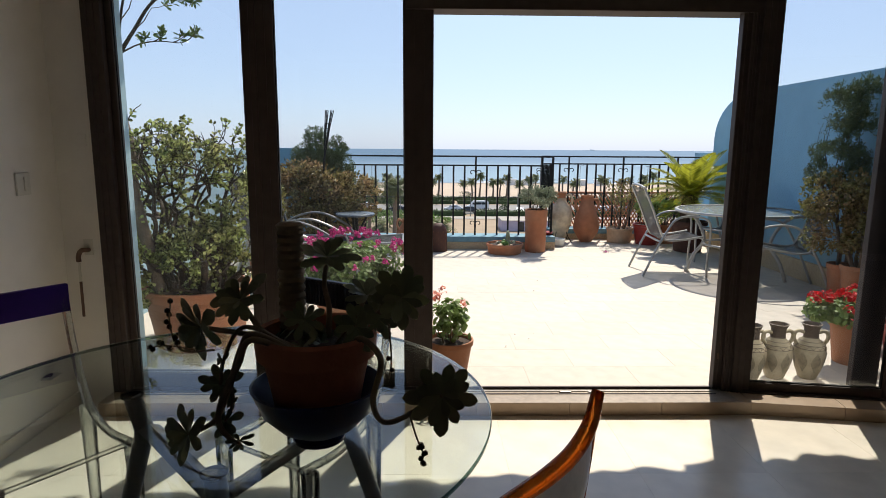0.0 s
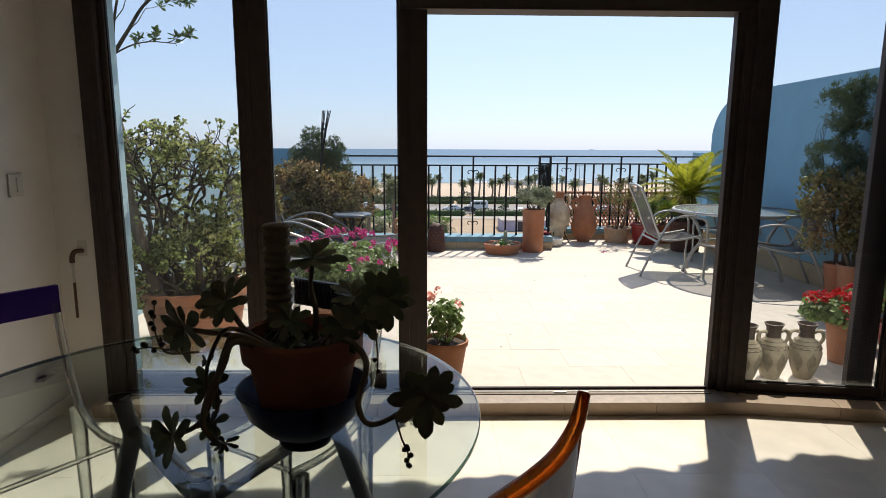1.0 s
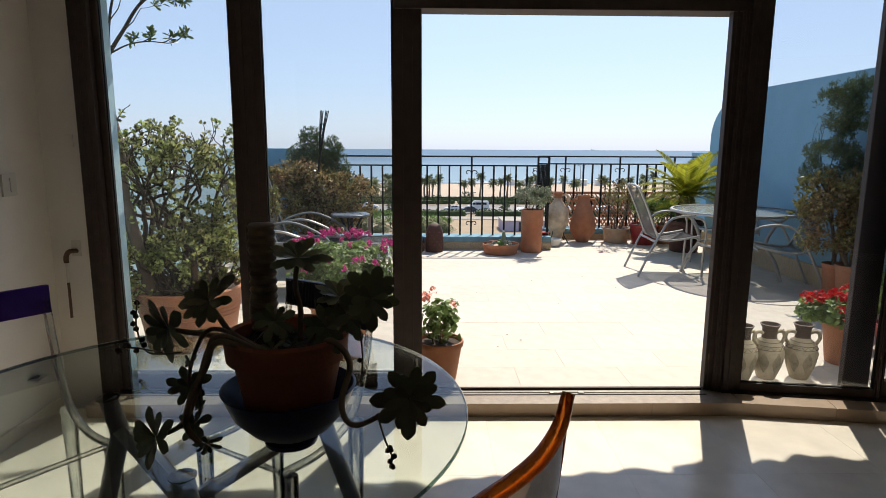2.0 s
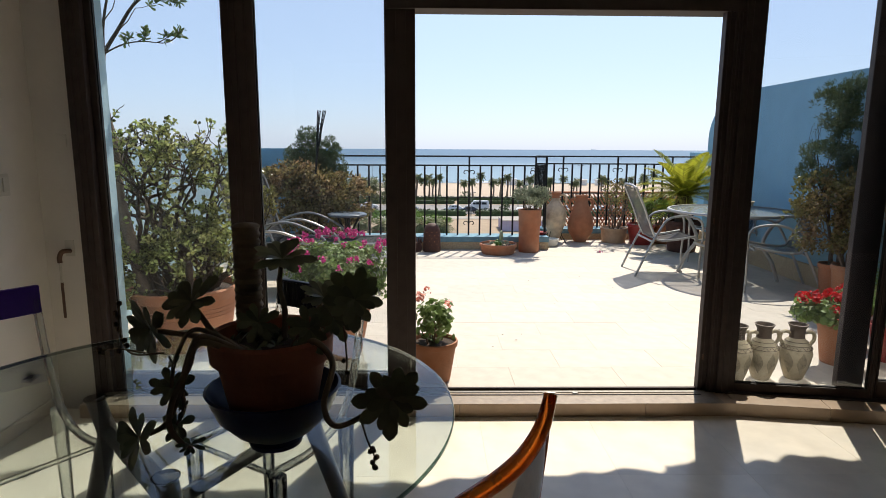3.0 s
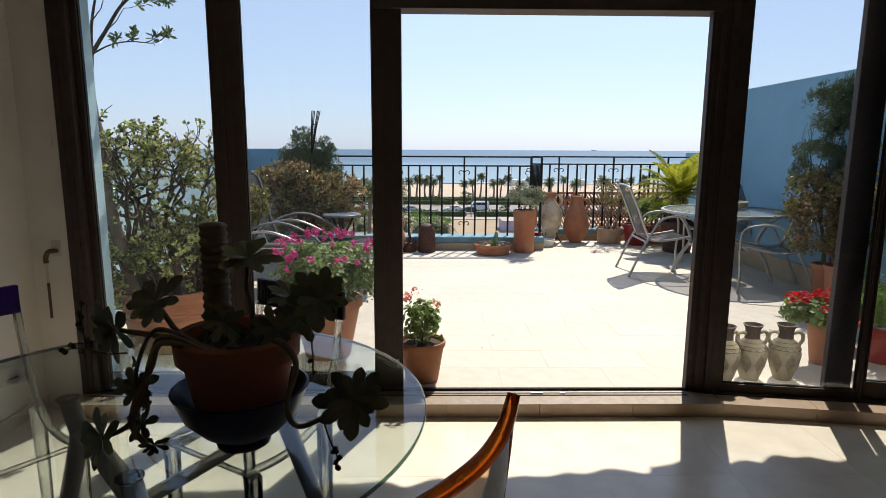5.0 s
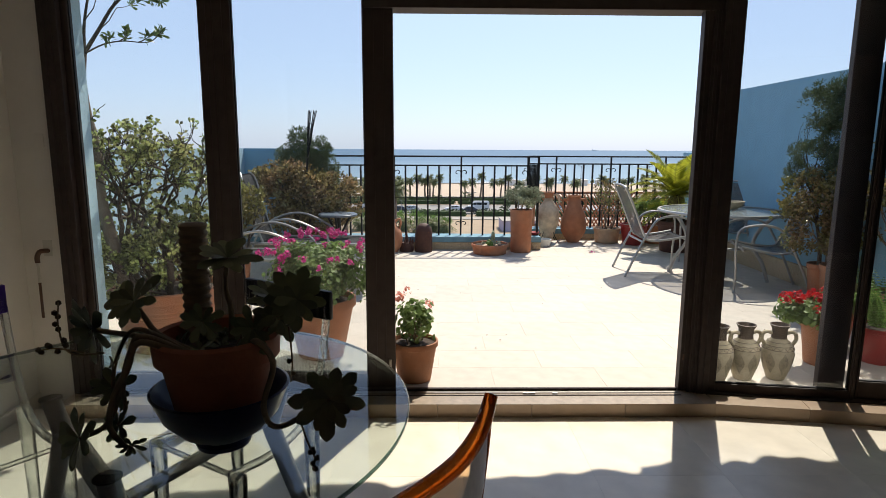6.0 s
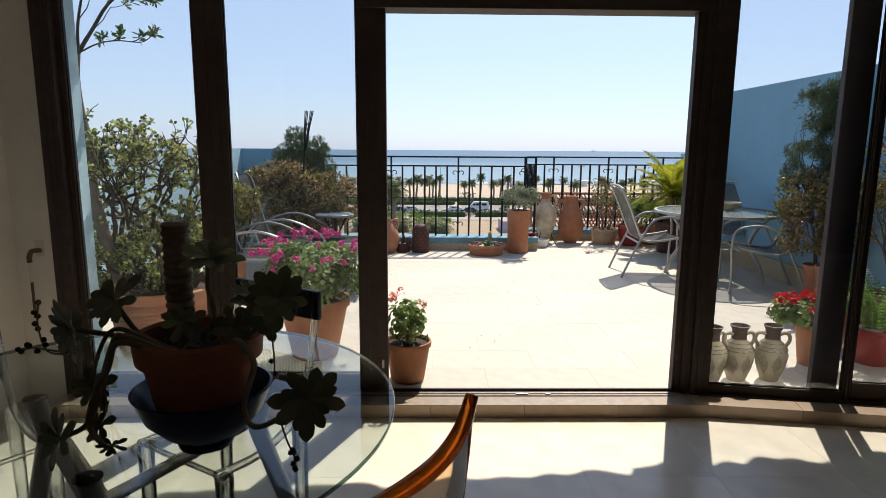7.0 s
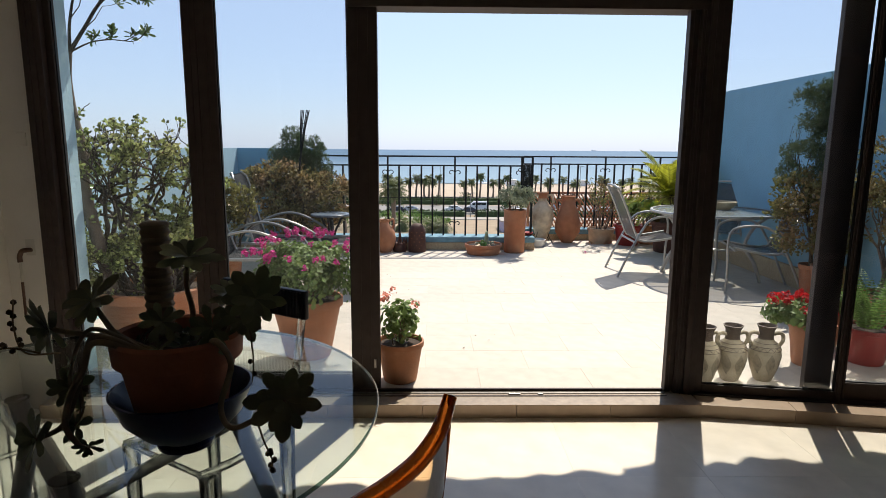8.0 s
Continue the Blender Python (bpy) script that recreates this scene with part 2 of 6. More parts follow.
STEEL = mat("silver_painted_tube", (0.42, 0.42, 0.41), 0.35, 0.6, vary=0.08, scale=30)
SLING = sheer(mat("grey_mesh_sling", (0.16, 0.165, 0.17), 0.75, vary=0.12, scale=120, bump=0.3, bump_scale=300), 0.36)
SLINGDARK = mat("dark_mesh_sling", (0.06, 0.063, 0.068), 0.75, vary=0.12, scale=120, bump=0.3, bump_scale=300)
FROST = sheer(mat("frosted_table_glass", (0.42, 0.47, 0.46), 0.18, vary=0.06, scale=20), 0.6)
MOSAIC = mat("slate_mosaic", (0.11, 0.135, 0.17), 0.28, vary=0.3, scale=40, second=(0.26, 0.31, 0.36), second_scale=12, second_amount=0.5)
LEGGREY = mat("grey_lacquered_steel", (0.17, 0.178, 0.184), 0.35, 0.3, vary=0.1, scale=20)
SWITCH = mat("switch_plastic", (0.62, 0.6, 0.54), 0.4, vary=0.04)
PIPE = mat("brown_pipe", (0.1, 0.05, 0.03), 0.5, vary=0.3, scale=20)
SAND = mat("beach_sand", (0.45, 0.36, 0.265), 0.95, vary=0.08, scale=0.5, second=(0.36, 0.285, 0.21), second_scale=0.05)
EARTH = mat("pale_earth", (0.33, 0.25, 0.165), 0.95, vary=0.12, scale=0.6, second=(0.2, 0.17, 0.1), second_scale=0.08)
ASPHALT = mat("pale_road", (0.23, 0.22, 0.205), 0.9, vary=0.08, scale=1.2, second=(0.22, 0.21, 0.2), second_scale=0.15)
PAVING = mat("pale_paving", (0.36, 0.33, 0.28), 0.9, vary=0.08, scale=1.0)
CARWHITE = mat("white_car_paint", (0.7, 0.7, 0.7), 0.25, vary=0.02)
CARSILVER = mat("silver_car_paint", (0.4, 0.41, 0.42), 0.25, 0.5, vary=0.02)
CARDARK = mat("dark_car_paint", (0.05, 0.055, 0.07), 0.25, 0.3, vary=0.02)
CARGLASS = mat("car_glass", (0.03, 0.035, 0.04), 0.1, vary=0.02)
FOAM = mat("sea_foam", (0.75, 0.77, 0.78), 0.9, vary=0.15, scale=0.4)
LILAC = mat("lilac_render", (0.45, 0.4, 0.5), 0.85, vary=0.06)
AWNING = mat("striped_awning_cloth", (0.4, 0.42, 0.45), 0.85, vary=0.1)
AMBER = clear("amber_acrylic", (0.94, 0.64, 0.37), 0.9, 0.03, 1.35)
AMBEREDGE = mat("amber_acrylic_rim", (0.80, 0.24, 0.03), 0.08, vary=0.3, scale=14, through_light=0.2, second=(0.30, 0.045, 0.008), second_scale=9, second_amount=0.9, spec=0.9, stretch=(1, 1, 0.35))


def glow_through(m, amount):
    """Clear tinted plastic: part of the light goes through the body."""
    m.node_tree.nodes["Principled BSDF"].inputs["Transmission Weight"].default_value = amount
    return m


glow_through(AMBEREDGE, 0.8)


def sea_material():
    m = bpy.data.materials.new("sea_water")
    m.use_nodes = True
    t = m.node_tree
    b = t.nodes["Principled BSDF"]
    b.inputs["Roughness"].default_value = 0.6
    b.inputs["Specular IOR Level"].default_value = 0.08
    co = t.nodes.new("ShaderNodeTexCoord")
    mp = t.nodes.new("ShaderNodeMapping")
    mp.inputs["Scale"].default_value = (0.004, 0.03, 1)
    t.links.new(co.outputs["Object"], mp.inputs["Vector"])
    n = t.nodes.new("ShaderNodeTexNoise")
    n.inputs["Scale"].default_value, n.inputs["Detail"].default_value = 1.0, 8
    t.links.new(mp.outputs[0], n.inputs["Vector"])
    mix = t.nodes.new("ShaderNodeMix")
    mix.data_type = "RGBA"
    mix.inputs["A"].default_value, mix.inputs["B"].default_value = (0.085, 0.152, 0.23, 1), (0.115, 0.195, 0.285, 1)
    t.links.new(n.outputs["Fac"], mix.inputs["Factor"])
    sep = t.nodes.new("ShaderNodeSeparateXYZ")
    t.links.new(co.outputs["Object"], sep.inputs[0])
    depth = t.nodes.new("ShaderNodeMapRange")
    depth.interpolation_type = "SMOOTHSTEP"
    depth.inputs["From Min"].default_value, depth.inputs["From Max"].default_value = 262, 900
    t.links.new(sep.outputs["Y"], depth.inputs["Value"])
    shoal = t.nodes.new("ShaderNodeMix")
    shoal.data_type = "RGBA"
    shoal.inputs["A"].default_value = (0.20, 0.29, 0.36, 1)
    t.links.new(depth.outputs[0], shoal.inputs["Factor"])
    t.links.new(mix.outputs["Result"], shoal.inputs["B"])
    t.links.new(shoal.outputs["Result"], b.inputs["Base Color"])
    w = t.nodes.new("ShaderNodeTexNoise")
    w.inputs["Scale"].default_value, w.inputs["Detail"].default_value = 0.15, 6
    t.links.new(co.outputs["Object"], w.inputs["Vector"])
    bp = t.nodes.new("ShaderNodeBump")
    bp.inputs["Strength"].default_value, bp.inputs["Distance"].default_value = 0.6, 1.0
    t.links.new(w.outputs["Fac"], bp.inputs["Height"])
    t.links.new(bp.outputs[0], b.inputs["Normal"])
    return m


SEA = sea_material()

# ---- shape helpers ----


def link(name, bm, material, smooth=False):
    me = bpy.data.meshes.new(name)
    bm.to_mesh(me)
    bm.free()
    for m in (material if isinstance(material, (list, tuple)) else [material]):
        me.materials.append(m)
    if smooth:
        for p in me.polygons:
            p.use_smooth = True
    return new(name, me)


def part(name, bm, material, parent, label="", smooth=False):
    ob = link(name, bm, material, smooth)
    ob.parent = parent
    return tagged(ob, label)


def soft(ob, angle=35):
    """Smooth shading that keeps edges sharper than the angle."""
    me = ob.data
    bm = bmesh.new()
    bm.from_mesh(me)
    for f in bm.faces:
        f.smooth = True
    for e in bm.edges:
        e.smooth = not (len(e.link_faces) == 2 and e.calc_face_angle(0) > radians(angle))
    bm.to_mesh(me)
    bm.free()
    return ob


def thing(name, label, category, x=0, y=0, z=0, turn=0, group=""):
    ob = new(name)
    ob.matrix_basis = pose(x, y, z, 0, 0, turn)
    return tagged(ob, label, category, group)


def box(x0, x1, y0, y1, z0, z1, bevel=0.0, bm=None, m=None):
    b = bmesh.new()
    bmesh.ops.create_cube(b, size=1)
    for v in b.verts:
        v.co = ((x0 + x1) / 2 + v.co.x * (x1 - x0), (y0 + y1) / 2 + v.co.y * (y1 - y0), (z0 + z1) / 2 + v.co.z * (z1 - z0))
    if bevel:
        bmesh.ops.bevel(b, geom=b.edges[:], offset=bevel, segments=2, affect="EDGES", profile=0.6)
    if m is not None:
        b.transform(m)
    if bm is None:
        return b
    return join(bm, b)


def join(bm, other):
    me = bpy.data.meshes.new("tmp")
    other.to_mesh(me)
    other.free()
    bm.from_mesh(me)
    bpy.data.meshes.remove(me)
    return bm


def lathe(profile, seg=40, bm=None, cx=0, cy=0, wobble=0.0, seed=1):
    """Turns (radius, height) pairs round the upright axis."""
    bm = bm or bmesh.new()
    rng = random.Random(seed)
    ph = [rng.uniform(0, 6.3) for _ in range(3)]
    rings = []
    for r, z in profile:
        if r <= 1e-5:
            rings.append([bm.verts.new((cx, cy, z))])
        else:
            ring = []
            for i in range(seg):
                a = 2 * math.pi * i / seg
                k = r * (1 + wobble * (math.sin(2 * a + ph[0]) + 0.6 * math.sin(3 * a + ph[1] + z * 9)))
                ring.append(bm.verts.new((cx + k * math.cos(a), cy + k * math.sin(a), z)))
            rings.append(ring)
    for a, b in zip(rings, rings[1:]):
        if len(a) == 1 and len(b) == 1:
            continue
        for i in range(seg):
            j = (i + 1) % seg
            if len(a) == 1:
                bm.faces.new((a[0], b[i], b[j]))
            elif len(b) == 1:
                bm.faces.new((a[i], a[j], b[0]))
            else:
                bm.faces.new((a[i], a[j], b[j], b[i]))
    return bm


def spline(pts, steps=6):
    """A smooth line through the points (Catmull-Rom)."""
    p = [Vector(q) for q in pts]
    p = [p[0] * 2 - p[1]] + p + [p[-1] * 2 - p[-2]]
    out = []
    for i in range(1, len(p) - 2):
        a, b, c, d = p[i - 1], p[i], p[i + 1], p[i + 2]
        for k in range(steps):
            t = k / steps
            out.append(0.5 * (2 * b + (c - a) * t + (2 * a - 5 * b + 4 * c - d) * t * t + (3 * b - a - 3 * c + d) * t ** 3))
    out.append(p[-2])
    return out


def tube(pts, r, seg=8, bm=None, flat=1.0, cap=True):
    """A round bar along the points; r is one radius or one for each point."""
    bm = bm or bmesh.new()
    pts = [Vector(p) for p in pts]
    rad = r if isinstance(r, (list, tuple)) else [r] * len(pts)
    up = Vector((0, 0, 1))
    rings = []
    side = None
    for i, p in enumerate(pts):
        d = (pts[min(i + 1, len(pts) - 1)] - pts[max(i - 1, 0)]).normalized()
        if side is None:
            side = d.cross(up if abs(d.z) < 0.95 else Vector((1, 0, 0))).normalized()
        else:
            side = (side - d * side.dot(d)).normalized()
        other = d.cross(side)
        rings.append([bm.verts.new(p + rad[i] * (math.cos(2 * math.pi * k / seg) * side + flat * math.sin(2 * math.pi * k / seg) * other)) for k in range(seg)])
    for a, b in zip(rings, rings[1:]):
        for k in range(seg):
            bm.faces.new((a[k], a[(k + 1) % seg], b[(k + 1) % seg], b[k]))
    if cap:
        bm.faces.new(rings[0][::-1])
        bm.faces.new(rings[-1])
    return bm


class Leaves:
    """Many small folded blades, gathered and made into one mesh."""

    def __init__(self):
        self.v, self.f = [], []

    def blade(self, base, way, normal, length, width, fold=0.25, droop=0.0):
        way = way.normalized()
        side = way.cross(normal)
        if side.length < 1e-4:
            side = way.cross(Vector((0.3, 0.5, 0.8)))
        side.normalize()
        up = side.cross(way).normalized()
        n = len(self.v)
        mid = base + way * length * 0.5 - up * droop * length * 0.3
        tip = base + way * length - up * droop * length
        self.v += [base, mid + side * width * 0.5 + up * fold * width, tip, mid - side * width * 0.5 + up * fold * width, mid]
        self.f += [(n, n + 1, n + 4), (n + 1, n + 2, n + 4), (n, n + 4, n + 3), (n + 4, n + 2, n + 3)]

    def oval(self, base, way, normal, length, width, fold=0.2, droop=0.0):
        """A broad leaf with a rounded end."""
        way = way.normalized()
        side = way.cross(normal)
        if side.length < 1e-4:
            side = way.cross(Vector((0.3, 0.5, 0.8)))
        side.normalize()
        up = side.cross(way).normalized()
        n = len(self.v)
        at = lambda t, k: base + way * length * t + side * width * k + up * (abs(k) * fold * 2 * width - droop * length * t * t)
        self.v += [at(0, 0), at(0.4, 0.4), at(0.78, 0.46), at(1, 0.08), at(0.78, -0.46), at(0.4, -0.4), at(0.55, 0)]
        self.f += [(n + k, n + (k + 1) % 6, n + 6) for k in range(6)]

    def disc(self, c, normal, r, sides=6, cup=0.2):
        normal = normal.normalized()
        a = normal.orthogonal().normalized()
        b = normal.cross(a)
        n = len(self.v)
        self.v.append(c)
        for k in range(sides):
            t = 2 * math.pi * k / sides
            rr = r * (1 if k % 2 else 0.86)
            self.v.append(c + rr * (math.cos(t) * a + math.sin(t) * b) + normal * cup * r)
        for k in range(sides):
            self.f.append((n, n + 1 + k, n + 1 + (k + 1) % sides))

    def done(self, name, material, parent, label=""):
        me = bpy.data.meshes.new(name)
        me.from_pydata([tuple(p) for p in self.v], [], self.f)
        me.materials.append(material)
        ob = new(name, me)
        ob.parent = parent
        return tagged(ob, label)


def rand_dir(rng, up=0.0):
    while True:
        v = Vector((rng.uniform(-1, 1), rng.uniform(-1, 1), rng.uniform(-1, 1) + up))
        if 0.1 < v.length < 1.5:
            return v.normalized()


def grow(bm, rng, start, way, length, radius, depth, tips, spread=0.7, rise=0.15, shrink=0.72, kids=(2, 3), seg=6, bend=0.25, thin=0.4, far=None):
    """A branch that forks; the ends of the last twigs go into tips."""
    p, d = Vector(start), Vector(way).normalized()
    pts, rad = [p.copy()], [radius]
    steps = 4
    for i in range(steps):
        d = (d + rand_dir(rng) * bend + Vector((0, 0, rise))).normalized()
        p = p + d * length / steps
        pts.append(p.copy())
        rad.append(radius * (1 - thin * (i + 1) / steps))
    if far and (math.hypot(p.x, p.y) > far[0] or p.z > far[1]):
        return
    tube(pts, rad, seg, bm)
    if depth <= 1:
        for q in pts[2:]:
            tips.append((q, d))
    if depth == 0:
        return
    for k in range(rng.randint(*kids)):
        side = rand_dir(rng, 0.2)
        side = (side - d * side.dot(d)).normalized()
        nd = (d + side * spread * rng.uniform(0.6, 1.3)).normalized()
        at = pts[-1] if k < 2 else pts[rng.randint(2, 3)]
        grow(bm, rng, at, nd, length * shrink * rng.uniform(0.8, 1.2), rad[-1] * 0.85, depth - 1, tips, spread, rise, shrink, kids, max(4, seg - 1), bend, thin, far)


def fill(lv, rng, blobs, n, size, width, per=4, gap=0.0, freq=3.5, up=0.3, spread=0.03, shell=0.45, round_leaf=False):
    """Leaf clusters inside lobes, thinned by noise so that gaps show."""
    total = sum(q[1][0] * q[1][1] * q[1][2] for q in blobs)
    for c, r in blobs:
        for i in range(int(n * r[0] * r[1] * r[2] / total)):
            d = rand_dir(rng)
            k = shell + (1 - shell) * rng.random() ** 0.5
            p = Vector((c[0] + d.x * r[0] * k, c[1] + d.y * r[1] * k, c[2] + d.z * r[2] * k))
            if noise.noise(p * freq) < gap:
                continue
            for j in range(per):
                w = (rand_dir(rng, up) + d * 0.6).normalized()
                if round_leaf:
                    lv.disc(p + w * spread, w + rand_dir(rng) * 0.9, size * rng.uniform(0.38, 0.6), 7, 0.15)
                    continue
                lv.blade(p + rand_dir(rng) * spread, w, rand_dir(rng, 0.6), size * rng.uniform(0.7, 1.25), width * rng.uniform(0.8, 1.25), 0.2, 0.1)


# ---- room ----


def structure(name, bm, material, label="", smooth=False):
    return tagged(link(name, bm, material, smooth), label, kind="structure")


def pieces(owner, name, mesh, places):
    for m in places:
        ob = new(name, mesh)
        ob.parent = owner
        ob.matrix_basis = m


floor = structure("floor", box(-1.95, 5.2, -3.1, 3.1, -0.25, -0.0015), GROUT, "polished cream marble tile floor of the living room")
# the south and east walls are unseen; their dark tone dims the room
for nm, b, lab in (
        ("wall_west", box(-1.98, -1.78, -3.3, 3.16, -0.2, 2.75), "white painted plaster side wall with a skirting"),
        ("wall_south", box(-1.78, 5.2, -3.3, -3.1, -0.2, 2.75), "unseen wall behind, made dark to cut bounced light"),
        ("wall_east", box(5.2, 5.4, -3.3, 3.2, -0.2, 2.75), "unseen side wall, made dark to cut bounced light"),
        ("wall_north_return", box(-1.98, -1.575, 3.16, 3.30, -0.2, 2.75), "white painted return wall beside the window frame"),
        ("wall_north_lintel", box(-1.575, 5.4, 3.05, 3.42, 2.50, 2.75), "white lintel over the glass doors")):
    structure(nm, b, DIMWALL if nm in ("wall_south", "wall_east") else WHITE, lab)
structure("ceiling", box(-1.98, 5.4, -3.3, 3.42, 2.75, 2.95), CEIL, "white painted ceiling")
structure("baseboard", box(-1.78, -1.765, -3.1, 3.155, 0.0, 0.075, 0.003), MARBLE, "low cream stone skirting board")

# outer skin beside the glazing: blue render reveal and the walls above
structure("wall_reveal", box(-2.3, -1.555, 3.3, 3.53, -0.2, 2.75), LIGHTBLUE, "light blue rendered reveal outside the window")
structure("wall_outer_top", box(-2.3, 5.4, 3.42, 3.5, 2.52, 3.4), LIGHTBLUE, "light blue rendered wall above the doors")

# ---- glass doors ----
FY = 3.15          # inner face of the straight run of doors


def stile(owner, name, x0, x1, y0, y1, z0, z1, m=None, grooves=0):
    b = box(x0, x1, y0, y1, z0, z1, 0.004)
    for g in range(grooves):
        gx = x0 + (x1 - x0) * (g + 1) / (grooves + 1)
        box(gx - 0.004, gx + 0.004, y0 - 0.006, y0 + 0.01, z0, z1, 0.001, b)
    if m is not None:
        b.transform(m)
    return part(name, b, BRONZE, owner)


def leaf_panel(name, label, x0, x1, y, z0, z1, left, right, bottom, top, m=None, grooves=(0, 0), glass=GLASS):
    """A framed pane: two stiles, two rails, a rubber bead and the glass."""
    ob = tagged(new(name), label, kind="structure")
    d = 0.045
    stile(ob, "stile", x0, x0 + left, y, y + d, z0, z1, m, grooves[0])
    stile(ob, "stile", x1 - right, x1, y, y + d, z0, z1, m, grooves[1])
    stile(ob, "rail", x0 + left, x1 - right, y + 0.001, y + d - 0.001, z0, z0 + bottom, m)
    stile(ob, "rail", x0 + left, x1 - right, y + 0.001, y + d - 0.001, z1 - top, z1, m)
    b = bmesh.new()
    gx0, gx1, gz0, gz1 = x0 + left, x1 - right, z0 + bottom, z1 - top
    for q in ((gx0, gx0 + 0.006, gz0, gz1), (gx1 - 0.006, gx1, gz0, gz1)):
        box(q[0], q[1], y + 0.012, y + 0.03, q[2], q[3], 0, b)
    for q in ((gz0, gz0 + 0.006), (gz1 - 0.006, gz1)):
        box(gx0 + 0.006, gx1 - 0.006, y + 0.012, y + 0.03, q[0], q[1], 0, b)
    if m is not None:
        b.transform(m)
    part("glazing_bead", b, RUBBER, ob)
    b = bmesh.new()
    vs = [b.verts.new(v) for v in ((gx0, y + 0.02, gz0), (gx1, y + 0.02, gz0), (gx1, y + 0.02, gz1), (gx0, y + 0.02, gz1))]
    b.faces.new(vs)
    if m is not None:
        b.transform(m)
    part("pane", b, glass, ob, "dusty clear glass")
    return ob


frame_ob = tagged(new("window_frame"), "dark bronze aluminium frame of the sliding glass doors", kind="structure")
stile(frame_ob, "jamb", -1.563, -1.462, FY - 0.02, FY + 0.07, 0.0, 2.46, None, 2)
stile(frame_ob, "head", -1.50, 0.12, FY + 0.0, FY + 0.14, 2.40, 2.46)
stile(frame_ob, "head", 0.12, 2.05, FY - 0.01, FY + 0.14, 2.19, 2.46)
stile(frame_ob, "jamb", 1.912, 1.96, FY - 0.005, FY + 0.045, 0.085, 2.19, None, 1)
stile(frame_ob, "jamb", 1.96, 2.01, FY - 0.02, FY + 0.10, 0.06, 2.19, None, 2)
stile(frame_ob, "jamb", 2.01, 2.075, FY - 0.035, FY + 0.14, 0.04, 2.46, None, 1)
part("track", box(-1.50, 1.99, FY - 0.182, FY + 0.018, 0.0765, 0.0795, 0.001), TREAD, frame_ob, "worn pale metal tread")
part("track", box(-1.50, 1.905, FY - 0.068, FY - 0.06, 0.08, 0.0835), BRONZE, frame_ob)
part("track", box(-1.50, 1.905, FY - 0.034, FY - 0.012, 0.08, 0.084), TRACK, frame_ob, "worn bare metal running strip")
part("track", box(-1.50, 1.905, FY + 0.0, FY + 0.0178, 0.08, 0.0955), BRONZE, frame_ob)
part("latch", box(1.0, 1.07, FY - 0.05, FY - 0.036, 0.08, 0.09, 0.003), TRACK, frame_ob, "small bright latch plate")
part("screw_cover", box(1.17, 1.2, FY - 0.05, FY - 0.036, 0.08, 0.088, 0.002), WHITEBOWL, frame_ob)
leaf_panel("window_1", "fixed pane in a dark bronze frame", -1.464, -0.68, FY + 0.02, 0.0915, 2.41, 0.038, 0.072, 0.09, 0.05, grooves=(0, 1))
leaf_panel("door_1", "sliding glass door in a dark bronze frame", -0.678, 0.266, FY + 0.018, 0.0915, 2.40, 0.093, 0.158, 0.09, 0.05, grooves=(1, 2))
part("handle", box(0.232, 0.244, FY + 0.002, FY + 0.018, 0.22, 0.27, 0.003), TRACK, frame_ob, "small recessed pull")
for z in (1.06, 0.27):
    part("lock", box(1.925, 1.933, FY - 0.012, FY - 0.004, z, z + 0.034, 0.002), PIPE, frame_ob, "worn steel lock plate")

# the run past the jamb turns a little into the room
BAY = pose(2.075, FY - 0.02, 0, 0, 0, -9.0)
leaf_panel("window_2", "angled pane in a dark bronze frame beside the open door", 0.0, 0.788, 0.0, 0.084, 2.46, 0.042, 0.03, 0.05, 0.06, BAY, (0, 1), BAYGLASS)
stile(frame_ob, "mullion", -0.72, -0.6, FY + 0.066, FY + 0.11, 0.0915, 2.41)
stile(frame_ob, "mullion", 0.612, 0.752, 0.05, 0.10, 0.084, 2.46, BAY, 0)
leaf_panel("window_3", "angled pane in a dark bronze frame", 0.792, 1.22, 0.02, 0.084, 2.46, 0.022, 0.04, 0.10, 0.06, BAY, (1, 0), BAYGLASS)
part("sill_rail", box(0.0, 1.22, -0.03, 0.12, 0.0765, 0.0835, 0.002, None, BAY), BRONZE, frame_ob)
structure("wall_north_end", box(1.22, 3.4, -0.04, 0.14, -0.2, 2.75, 0, None, BAY), WHITE, "white wall past the windows")
# stone threshold
sill = structure("threshold", box(-1.57, 2.06, 2.995, 3.165, -0.25, 0.04), GROUT, "cream stone threshold step under the glass doors")
for i in range(7):
    x0 = -1.57 + i * 0.52
    part("stone", box(x0 + 0.001, min(x0 + 0.519, 2.06), 2.972, 3.166, 0.0, 0.076, 0.003), STEPSTONE, sill)
sill2 = structure("threshold_bay", box(-0.02, 2.3, -0.14, 0.2, -0.25, 0.04, 0, None, BAY), GROUT, "cream stone threshold step under the angled windows")
for i in range(4):
    part("stone", box(0.0 + i * 0.5, 0.498 + i * 0.5, -0.155, 0.13, 0.0, 0.076, 0.003, None, BAY), STEPSTONE, sill2)

